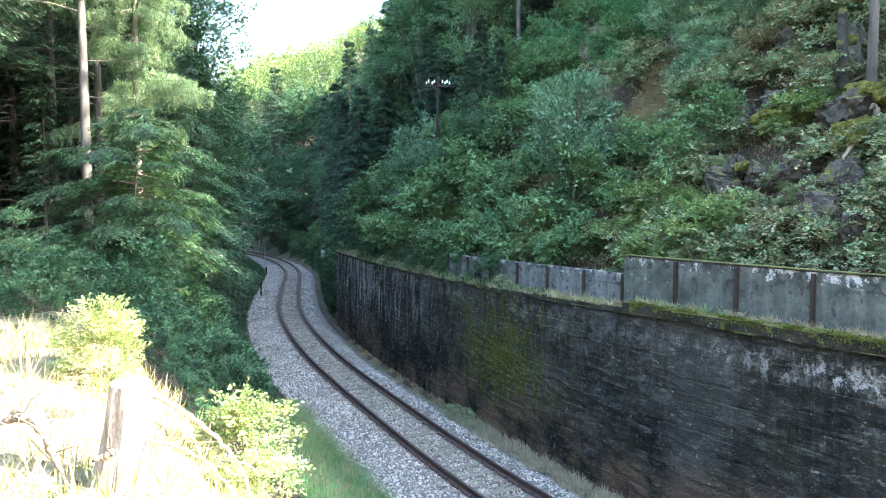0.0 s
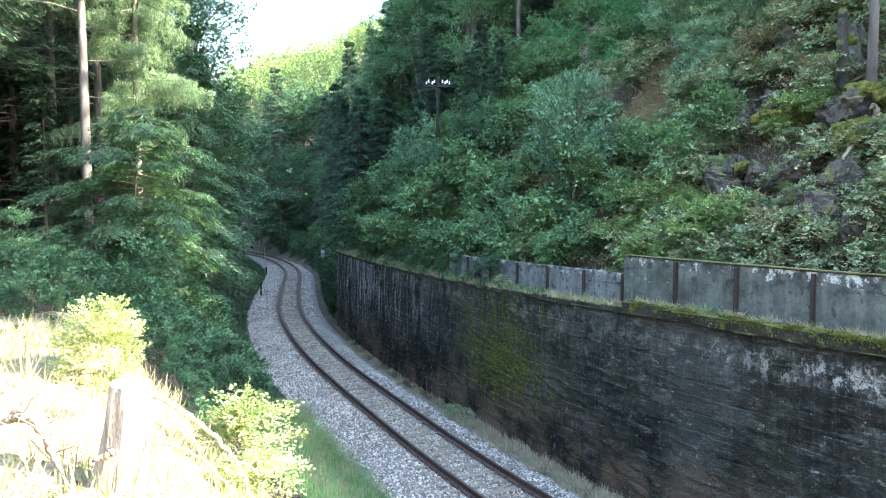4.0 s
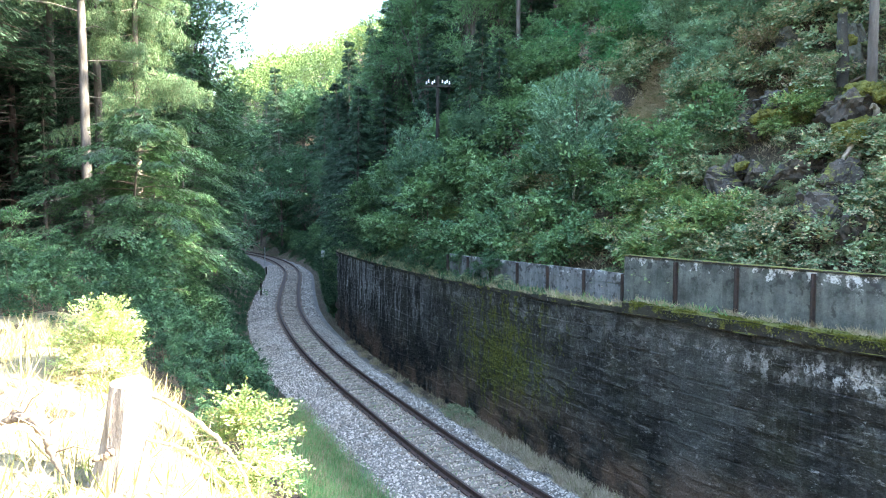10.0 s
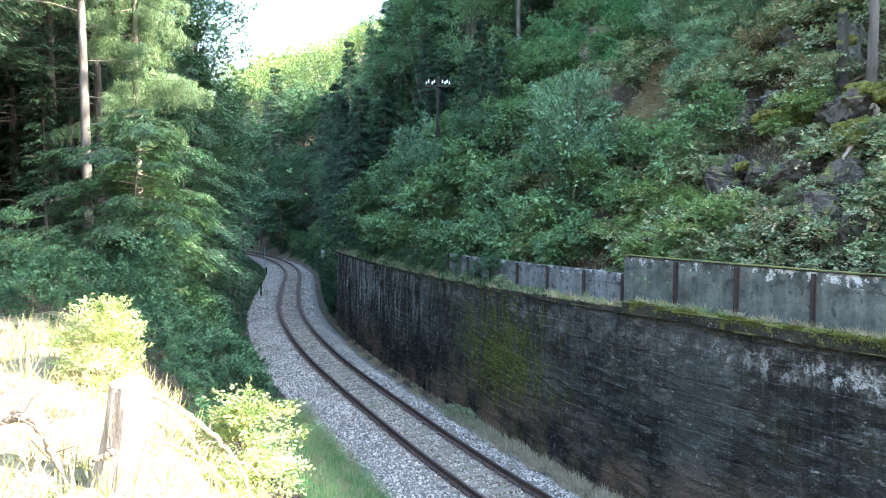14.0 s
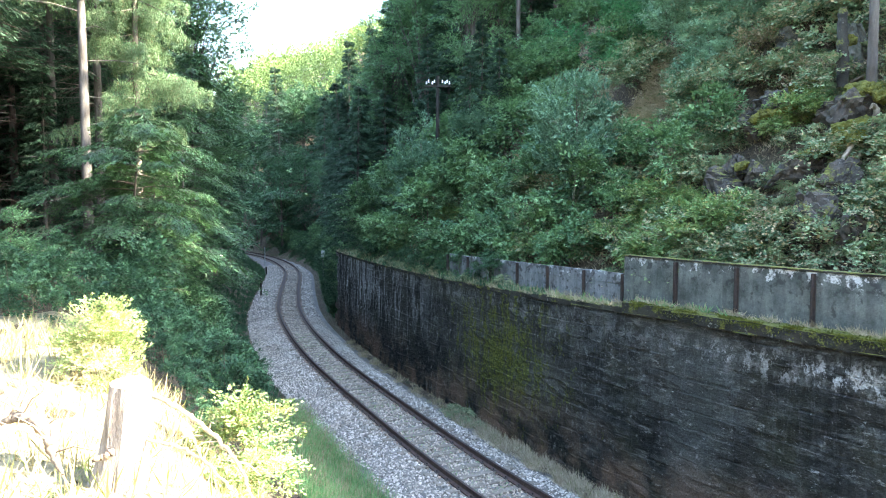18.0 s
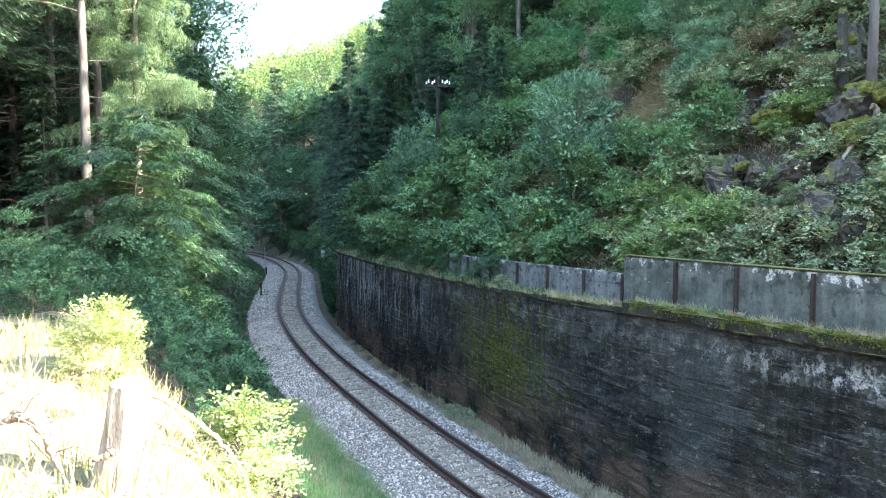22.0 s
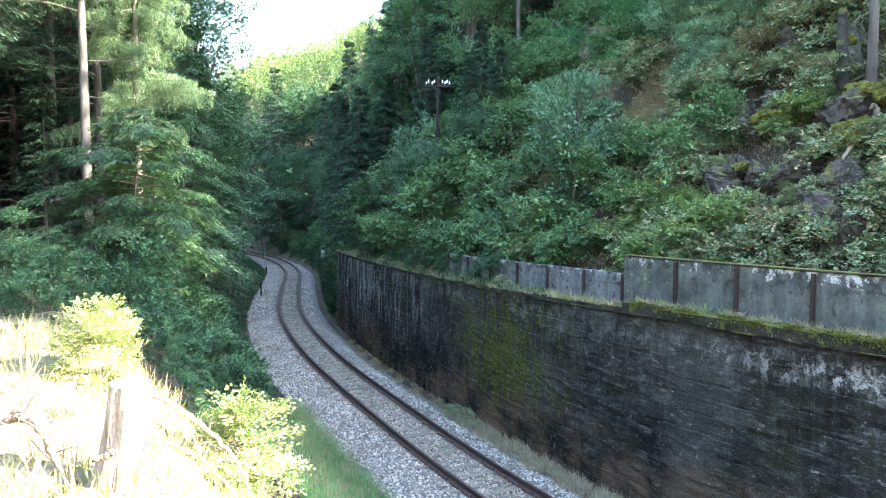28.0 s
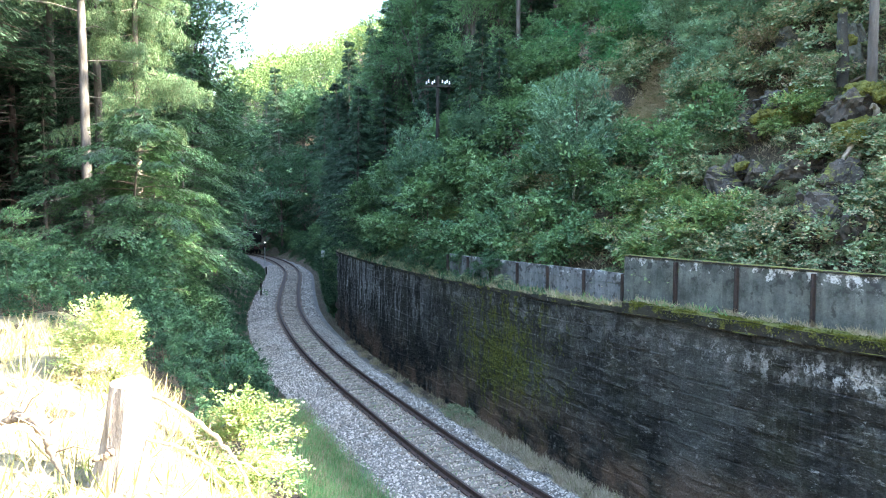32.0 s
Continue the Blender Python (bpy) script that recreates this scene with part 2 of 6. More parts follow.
GRASS = foliage("grass_blade", (0.08, 0.20, 0.08), (0.24, 0.44, 0.19), (0.36, 0.32, 0.20), 0.22, patch=1.2)
GRASS_DRY = foliage("dry_grass_blade", (0.25, 0.20, 0.13), (0.50, 0.42, 0.30), (0.14, 0.19, 0.08), 0.12, patch=1.5)
GRASS_PALE = foliage("bleached_grass_blade", (0.30, 0.255, 0.19), (0.58, 0.51, 0.40), (0.16, 0.20, 0.09), 0.1, patch=1.5)
GRASS_FORE = foliage("straw_blade", (0.24, 0.21, 0.12), (0.42, 0.37, 0.24), (0.17, 0.23, 0.09), 0.25, through_light=0.4, patch=1.2)
MOSS = foliage("moss", (0.040, 0.050, 0.009), (0.13, 0.135, 0.024), through_light=0.1, rough=0.9, patch=2.0)
BARK = simple("bark", (0.075, 0.060, 0.050), (0.16, 0.138, 0.12), 5, 0.9, 0, 0.9, 0.02, 0.25)
BARK_PALE = simple("pale_bark", (0.045, 0.038, 0.034), (0.13, 0.12, 0.113), 9, 0.9, 0, 0.8, 0.015, 0.2)
STUMP_BARK = simple("weathered_bark", (0.20, 0.16, 0.135), (0.44, 0.37, 0.32), 9, 0.9, 0, 0.9, 0.02, 0.3)
ROOT = simple("bleached_root", (0.11, 0.08, 0.06), (0.28, 0.21, 0.16), 9, 0.9, 0, 0.6)
TWIG = simple("twig", (0.10, 0.08, 0.055), (0.22, 0.18, 0.13), 9, 0.85)
TWIG_PALE = simple("bleached_wood", (0.34, 0.28, 0.20), (0.52, 0.45, 0.35), 9, 0.8, 0, 0.4)
BALLAST_BED = simple("ballast_bed", (0.12, 0.112, 0.105), (0.22, 0.21, 0.20), 3, 0.95, 0, 0.9, 0.03)
SLEEPER = simple("sleeper", (0.13, 0.11, 0.09), (0.24, 0.21, 0.18), 4, 0.9, 0, 0.6, 0.01)
RUST = simple("rusty_steel", (0.032, 0.025, 0.024), (0.065, 0.046, 0.040), 12, 0.75, 0.3, 0.4, 0.003)
RAIL_RUST = simple("rail_rust", (0.046, 0.026, 0.022), (0.095, 0.054, 0.044), 10, 0.85, 0.0, 0.4, 0.003)
RAIL_TOP = simple("worn_rail_top", (0.032, 0.024, 0.021), (0.062, 0.047, 0.041), 14, 0.75, 0.2, 0.05, 0.001)
POLE_GREY = simple("galvanised_post", (0.28, 0.30, 0.30), (0.42, 0.43, 0.43), 8, 0.5, 0.4, 0.1)
DARK_POST = simple("tarred_wood", (0.014, 0.012, 0.011), (0.034, 0.029, 0.025), 8, 0.85)
PORCELAIN = simple("porcelain", (0.80, 0.80, 0.80), (0.86, 0.86, 0.86), 8, 0.2, 0, 0.0)
BLACK_IRON = simple("sooty_black_paint", (0.008, 0.008, 0.008), (0.018, 0.017, 0.016), 4, 0.95, 0.0, 0.15)
RED_PAINT = simple("dull_red_paint", (0.035, 0.010, 0.009), (0.06, 0.016, 0.013), 6, 0.6, 0, 0.15)
THATCH = simple("straw_thatch", (0.15, 0.125, 0.07), (0.30, 0.26, 0.16), 7, 0.95, 0, 0.5, 0.01)
ROCK_PALE = simple("lichen_stone", (0.14, 0.145, 0.135), (0.30, 0.30, 0.28), 3, 0.9, 0, 0.9, 0.04)


def make_ballast(name, stain):
    m, t, b = shader(name, 0.9)
    g = nd(t, "ShaderNodeNewGeometry")
    p = grain(t, place(t), 0.8, 3)
    col = ramp(t, g.outputs["Random Per Island"], (0.0, (0.10, 0.095, 0.09)), (0.45, (0.36, 0.345, 0.33)), (1.0, (0.70, 0.645, 0.625)))
    col = mix(t, 0.6, col, ramp(t, p, (0.35, (0.55, 0.50, 0.42)), (0.62, (1.0, 0.985, 0.95))), "MULTIPLY")
    col = mix(t, 1.0, col, stain, "MULTIPLY")
    t.links.new(col, b.inputs["Base Color"])
    return m


def make_ground():
    m, t, b = shader("woodland_soil", 0.95)
    v = place(t)
    a, f, q = grain(t, v, 0.35, 5), grain(t, v, 14, 4), grain(t, v, 2.2, 4)
    col = mix(t, ramp(t, a, (0.4, 0.0), (0.62, 1.0)), (0.070, 0.050, 0.031), (0.145, 0.112, 0.068))
    col = mix(t, ramp(t, q, (0.52, 0.0), (0.66, 1.0)), col, (0.05, 0.075, 0.025))
    litter = grain(t, v, 22, 6, 0.8)
    col = mix(t, ramp(t, litter, (0.52, 0.0), (0.60, 1.0)), col, (0.19, 0.14, 0.085))
    col = mix(t, 0.9, col, ramp(t, f, (0.32, 0.12), (0.68, 1.2)), "MULTIPLY")
    t.links.new(col, b.inputs["Base Color"])
    bump(t, b, calc(t, "ADD", f, litter), 1.0, 0.12)
    return m


def make_masonry():
    """Old blackened stone with lime runs, a moss patch and rust at the foot."""
    m, t, b = shader("blackened_masonry", 0.9)
    b.inputs["Specular IOR Level"].default_value = 0.25
    v = place(t)
    g = nd(t, "ShaderNodeNewGeometry")
    sep = nd(t, "ShaderNodeSeparateXYZ")
    t.links.new(g.outputs["Position"], sep.inputs[0])
    x, y, z = sep.outputs
    o = nd(t, "ShaderNodeObjectInfo")
    big, mid, fine = grain(t, v, 0.5, 5, 0.65), grain(t, place(t, 1, 1, 1.6), 2.6, 7, 0.75), grain(t, v, 24, 4, 0.7)
    col = mix(t, ramp(t, big, (0.38, 0.0), (0.66, 1.0)), (0.0095, 0.0098, 0.0092), (0.062, 0.059, 0.051))
    col = mix(t, ramp(t, grain(t, v, 0.9, 4, 0.6), (0.50, 0.0), (0.66, 0.7)), col, (0.034, 0.036, 0.022))
    far = ramp(t, calc(t, "MULTIPLY", calc(t, "ADD", y, -27.0), 0.10), (0.0, 0.04), (1.0, 1.0))
    dry = ramp(t, calc(t, "MULTIPLY", calc(t, "ADD", y, -16.5), 0.22), (0.0, 0.9), (1.0, 0.28))
    # an old smooth repair beside the step of the wall
    repair = ramp(t, calc(t, "ADD", calc(t, "ABSOLUTE", calc(t, "ADD", y, -15.6)), calc(t, "MULTIPLY_ADD", mid, 1.6, -0.8)), (0.35, 0.5), (0.9, 0.0))
    col = mix(t, repair, col, (0.085, 0.092, 0.088))
    # crusts of lime along the courses
    for sx, sz, scale, lo, hi, share, tint_c in ((0.7, 1.5, 1.5, 0.50, 0.60, 0.65, (0.085, 0.09, 0.086)), (0.5, 2.2, 2.4, 0.55, 0.63, 0.62, (0.15, 0.152, 0.138)), (0.6, 1.8, 4.6, 0.585, 0.64, 0.75, (0.25, 0.25, 0.235)), (1.0, 1.2, 8.0, 0.645, 0.685, 0.8, (0.40, 0.40, 0.385))):
        crust = ramp(t, calc(t, "ADD", grain(t, place(t, sx, sx, sz), scale, 6, 0.72), calc(t, "MULTIPLY_ADD", big, 0.16, -0.08)), (lo, 0.0), (hi, 1.0))
        col = mix(t, calc(t, "MULTIPLY", calc(t, "MULTIPLY", crust, dry), share), col, tint_c)
    # pale crust along the bed joints
    bed = calc(t, "FRACT", calc(t, "MULTIPLY", calc(t, "ADD", calc(t, "MULTIPLY_ADD", mid, 0.10, z), 0.55 - 0.05), 1 / 0.385))
    bed = calc(t, "MULTIPLY", ramp(t, bed, (0.0, 1.0), (0.16, 0.0)), ramp(t, grain(t, v, 1.1, 5, 0.7), (0.50, 0.0), (0.64, 0.42)))
    col = mix(t, calc(t, "MULTIPLY", bed, dry), col, (0.20, 0.205, 0.20))
    tone = calc(t, "MULTIPLY_ADD", o.outputs["Random"], 0.4, 0.8)
    tint = nd(t, "ShaderNodeCombineXYZ")
    for k in range(3):
        t.links.new(tone, tint.inputs[k])
    col = mix(t, 1.0, col, tint.outputs[0], "MULTIPLY")
    # lime runs, upright and narrow, towards the far end
    for size, lo, hi, share, tint_c in ((2.2, 0.54, 0.66, 0.6, (0.16, 0.16, 0.16)), (5.5, 0.53, 0.58, 1.0, (0.56, 0.57, 0.57)), (1.1, 0.53, 0.60, 0.75, (0.36, 0.37, 0.38))):
        runs = grain(t, place(t, 1, 1, 0.10), size, 4, 0.7)
        fade = ramp(t, calc(t, "ADD", calc(t, "MULTIPLY", z, 0.25), calc(t, "MULTIPLY_ADD", big, 1.2, -0.6)), (0.2, 0.0), (0.7, 1.0))
        k = calc(t, "MULTIPLY", ramp(t, runs, (lo, 0.0), (hi, 1.0)), calc(t, "MULTIPLY", far, fade))
        col = mix(t, calc(t, "MULTIPLY", k, share), col, tint_c)
    # lime bloom below the cornice at the near end
    patch = grain(t, place(t, 1, 1, 0.7), 3.6, 8, 0.8)
    band = ramp(t, calc(t, "ABSOLUTE", calc(t, "ADD", z, -4.05)), (0.06, 1.0), (0.42, 0.0))
    near = ramp(t, calc(t, "MULTIPLY", calc(t, "ADD", x, -5.2), 0.25), (0.0, 0.15), (0.85, 1.0))
    k = calc(t, "MULTIPLY", ramp(t, calc(t, "ADD", patch, calc(t, "MULTIPLY", near, 0.05)), (0.555, 0.0), (0.60, 1.0)), calc(t, "MULTIPLY", band, near))
    col = mix(t, k, col, (0.64, 0.64, 0.63))
    specks = grain(t, v, 9.0, 4, 0.7)
    col = mix(t, calc(t, "MULTIPLY", ramp(t, specks, (0.64, 0.0), (0.69, 1.0)), 0.45), col, (0.30, 0.30, 0.285))
    # small hanging crusts, and a pale band under the coping
    drips = ramp(t, grain(t, place(t, 1, 1, 0.35), 6.5, 5, 0.7), (0.595, 0.0), (0.655, 0.7))
    col = mix(t, calc(t, "MULTIPLY", drips, calc(t, "MULTIPLY_ADD", dry, -1.3, 1.2)), col, (0.30, 0.305, 0.295))
    under = calc(t, "MULTIPLY", ramp(t, calc(t, "ABSOLUTE", calc(t, "ADD", z, -4.05)), (0.05, 1.0), (0.45, 0.0)), ramp(t, grain(t, place(t, 1, 1, 0.8), 2.4, 7, 0.78), (0.50, 0.0), (0.60, 0.7)))
    col = mix(t, under, col, (0.20, 0.20, 0.19))
    # moss
    dx, dy, dz = calc(t, "ADD", x, -1.9), calc(t, "ADD", y, -23.0), calc(t, "ADD", z, -2.2)
    r = calc(t, "ADD", calc(t, "MULTIPLY", calc(t, "MULTIPLY", dx, dx), 0.20), calc(t, "MULTIPLY", calc(t, "MULTIPLY", dy, dy), 0.08))
    r = calc(t, "SQRT", calc(t, "ADD", r, calc(t, "MULTIPLY", calc(t, "MULTIPLY", dz, dz), 0.22)))
    ragged = calc(t, "ADD", calc(t, "MULTIPLY", grain(t, place(t, 1, 1, 0.30), 3.4, 5, 0.75), 5.0), calc(t, "MULTIPLY", grain(t, v, 8, 5, 0.8), 3.6))
    r = calc(t, "ADD", r, calc(t, "ADD", ragged, -4.25))
    moss = mix(t, ramp(t, grain(t, v, 13, 4, 0.7), (0.38, 0.0), (0.66, 1.0)), (0.026, 0.036, 0.008), (0.19, 0.20, 0.030))
    col = mix(t, calc(t, "MULTIPLY", ramp(t, r, (0.35, 1.0), (0.95, 0.0)), 0.92), col, moss)
    # rust-brown at the foot
    foot = calc(t, "MULTIPLY", ramp(t, calc(t, "MULTIPLY_ADD", z, 0.4, 0.2), (0.1, 1.0), (0.9, 0.0)), ramp(t, big, (0.42, 0.0), (0.56, 1.0)))
    col = mix(t, calc(t, "MULTIPLY", foot, 0.85), col, (0.20, 0.125, 0.085))
    col = mix(t, 0.85, col, ramp(t, fine, (0.30, 0.25), (0.68, 1.1)), "MULTIPLY")
    t.links.new(col, b.inputs["Base Color"])
    h = calc(t, "ADD", mid, calc(t, "MULTIPLY", fine, 0.4))
    bump(t, b, h, 1.0, 0.075)
    return m


def make_concrete(name, c1, c2, lime, low, high):
    """Weathered concrete, streaked, with lime towards its upper edge."""
    m, t, b = shader(name, 0.9)
    v = place(t)
    g = nd(t, "ShaderNodeNewGeometry")
    sep = nd(t, "ShaderNodeSeparateXYZ")
    t.links.new(g.outputs["Position"], sep.inputs[0])
    z = sep.outputs[2]
    a, st, f = grain(t, v, 2.0, 8, 0.75), grain(t, place(t, 1, 1, 0.12), 7, 4), grain(t, v, 30, 4, 0.7)
    col = mix(t, ramp(t, a, (0.35, 0.0), (0.65, 1.0)), c1, c2)
    col = mix(t, 0.55, col, ramp(t, st, (0.35, 0.35), (0.62, 1.0)), "MULTIPLY")
    up = ramp(t, calc(t, "DIVIDE", calc(t, "ADD", z, -low), high - low), (0.0, 0.0), (1.0, 1.0))
    more = calc(t, "MULTIPLY", ramp(t, calc(t, "MULTIPLY_ADD", sep.outputs[0], 0.25, -1.65), (0.0, 0.0), (0.6, 1.0)), 0.10)
    pt = ramp(t, calc(t, "ADD", calc(t, "ADD", grain(t, v, 3.4, 7, 0.78), more), calc(t, "MULTIPLY_ADD", up, 0.26, -0.20)), (0.56, 0.0), (0.61, 1.0))
    col = mix(t, calc(t, "MULTIPLY", pt, lime), col, (0.62, 0.62, 0.61))
    dark = ramp(t, calc(t, "ADD", grain(t, v, 5.0, 4), calc(t, "MULTIPLY", up, 0.12)), (0.60, 0.0), (0.68, 1.0))
    col = mix(t, calc(t, "MULTIPLY", dark, 0.8), col, (0.035, 0.035, 0.035))
    col = mix(t, 0.5, col, ramp(t, f, (0.3, 0.35), (0.7, 1.1)), "MULTIPLY")
    t.links.new(col, b.inputs["Base Color"])
    bump(t, b, f, 0.6, 0.015)
    return m


def make_mossy(name, stone1, stone2, share):
    """Stone whose upward faces carry moss."""
    m, t, b = shader(name, 0.92)
    v = place(t)
    g = nd(t, "ShaderNodeNewGeometry")
    sep = nd(t, "ShaderNodeSeparateXYZ")
    t.links.new(g.outputs["Normal"], sep.inputs[0])
    a, q, f = grain(t, v, 1.6, 6, 0.7), grain(t, v, 3.0, 4), grain(t, v, 26, 4)
    col = mix(t, ramp(t, a, (0.38, 0.0), (0.64, 1.0)), stone1, stone2)
    col = mix(t, ramp(t, grain(t, v, 8, 6, 0.75), (0.60, 0.0), (0.66, 0.75)), col, (0.27, 0.27, 0.25))
    up = calc(t, "ADD", calc(t, "MULTIPLY", sep.outputs[2], 0.5), calc(t, "MULTIPLY_ADD", calc(t, "MULTIPLY_ADD", f, 0.35, calc(t, "MULTIPLY", q, 0.8)), 2.6, -1.78 + share))
    moss = mix(t, f, (0.055, 0.065, 0.012), (0.19, 0.19, 0.035))
    col = mix(t, ramp(t, up, (0.30, 0.0), (0.5, 1.0)), col, moss)
    col = mix(t, 0.6, col, ramp(t, f, (0.25, 0.5), (0.75, 1.0)), "MULTIPLY")
    t.links.new(col, b.inputs["Base Color"])
    bump(t, b, calc(t, "ADD", a, calc(t, "MULTIPLY", f, 0.4)), 0.9, 0.06)
    return m


BALLAST = make_ballast("ballast_stone", (1.0, 0.985, 0.95))
BALLAST_BROWN = make_ballast("stained_ballast_stone", (0.90, 0.83, 0.74))
# darkened along the rails: rust stain, with the rails' shadow put in
BALLAST_RUST_SHADE = make_ballast("rusty_shaded_ballast_stone", (0.56, 0.44, 0.37))
SOIL = make_ground()
MASONRY = make_masonry()
CONCRETE = make_concrete("weathered_concrete", (0.062, 0.075, 0.068), (0.19, 0.205, 0.188), 0.92, 5.3, 6.05)
CONCRETE_OLD = make_concrete("pale_concrete_slab", (0.12, 0.13, 0.135), (0.30, 0.31, 0.32), 0.8, 4.8, 5.6)
MOSSY_STONE = make_mossy("mossy_coping", (0.008, 0.008, 0.006), (0.050, 0.047, 0.038), 0.40)
LICHEN_ROCK = make_mossy("lichened_rock", (0.06, 0.062, 0.055), (0.22, 0.23, 0.20), 0.12)
ROCK = make_mossy("mossy_rock", (0.020, 0.017, 0.014), (0.105, 0.092, 0.080), 0.24)

# ---- ground ----
def steps(lo, hi, fine, far, grow=1.13):
    """Coordinates: even between lo and hi, ever wider beyond, out to far."""
    mid = list(np.arange(lo, hi, fine))
    up, d = [hi], fine
    while up[-1] < far:
        d *= grow
        up.append(up[-1] + d)
    down, d = [lo], fine
    while down[-1] > -far:
        d *= grow
        down.append(down[-1] - d)
    return np.array(down[:0:-1] + mid + up)


def build_ground():
    gx, gy = steps(-22, 15, 0.3, 1800), steps(2, 62, 0.36, 1800)
    X, Y = np.meshgrid(gx, gy)
    Z = height(X, Y)
    k = len(gx)
    i = np.arange(len(gy) - 1)[:, None] * k
    j = np.arange(k - 1)[None]
    f = np.stack([i + j, i + j + 1, i + k + j + 1, i + k + j], -1).reshape(-1, 4)
    thing("ground", raw("ground", np.stack([X.ravel(), Y.ravel(), Z.ravel()], 1), f, True), SOIL,
          "brown woodland soil of a steep valley with litter", "ground", kind="structure")


build_ground()

# ---- railway ----
S_END = s_where_y(4.0) + 400


def build_track():
    v, f = sweep(S_NEAR - 6, S_FAR + 130, [(-3.3, -0.62), (-2.8, -0.42), (-1.9, -0.21), (1.45, -0.21), (1.95, -0.40), (2.75, -0.46)], 0.5)
    thing("ballast_bed", raw("ballast_bed", v, f, True), BALLAST_BED, "grey crushed stone bed under the railway track", "track bed", kind="structure")
    track = empty("railway_track", "single railway track with rusty rails on grey ballast", "railway track", kind="structure")
    prof = [(-0.125, -0.20), (-0.125, -0.155), (-0.03, -0.13), (-0.016, -0.05), (-0.037, -0.035), (-0.037, -0.004), (-0.030, 0.0)]
    prof = prof + [(-n, z) for n, z in prof[::-1]]
    for off in (-0.752, 0.752):
        v, f = sweep(S_NEAR - 6, S_END, [(off + n, z) for n, z in prof], 0.75)
        rail = part("rail", raw("rail", v, f), RAIL_RUST, track, "rust-brown steel rail")
        v, f = sweep(S_NEAR - 6, S_END, [(off - 0.026, 0.0015), (off + 0.026, 0.0015)], 0.75)
        part("running_surface", raw("running_surface", v, f[:, ::-1]), RAIL_TOP, rail, "dull worn rail top")
    bm = box(bmesh.new(), (0.24, 2.5, 0.16), bevel=0.015)
    me = bpy.data.meshes.new("sleeper")
    bm.to_mesh(me)
    bm.free()
    me.materials.append(SLEEPER)
    bm = box(bmesh.new(), (0.16, 0.34, 0.03))
    for dy in (-0.11, 0.11):
        cyl(bm, 0.022, 0.022, 0.06, Matrix.Translation((0, dy, 0.03)), 6)
    plate = bpy.data.meshes.new("rail_plate")
    bm.to_mesh(plate)
    bm.free()
    rng = np.random.RandomState(3)
    s, k = S_NEAR, 0
    while s < S_FAR + 78:
        x, y = at_line(s)
        sl = part("sleeper", me, SLEEPER, track, at=pose(float(x), float(y), -0.246 + rng.uniform(-0.012, 0.012), 0, 0, math.degrees(heading(s)) + rng.uniform(-0.8, 0.8)))
        if S_STEP - 4 < s < S_STEP + 26:
            for off in (-0.752, 0.752):
                part("rail_plate", plate, RUST, sl, at=pose(0, off, 0.087))
        s += 0.63
    return track


build_track()


def verge(s):
    """Left edge of the stones: the grass comes closer at the near end."""
    return np.interp(s, [S_STEP - 5, S_STEP + 2, S_STEP + 9, S_STEP + 14], [-2.3, -2.4, -2.75, -3.0]) + 0.15 * np.sin(s * 2.1)


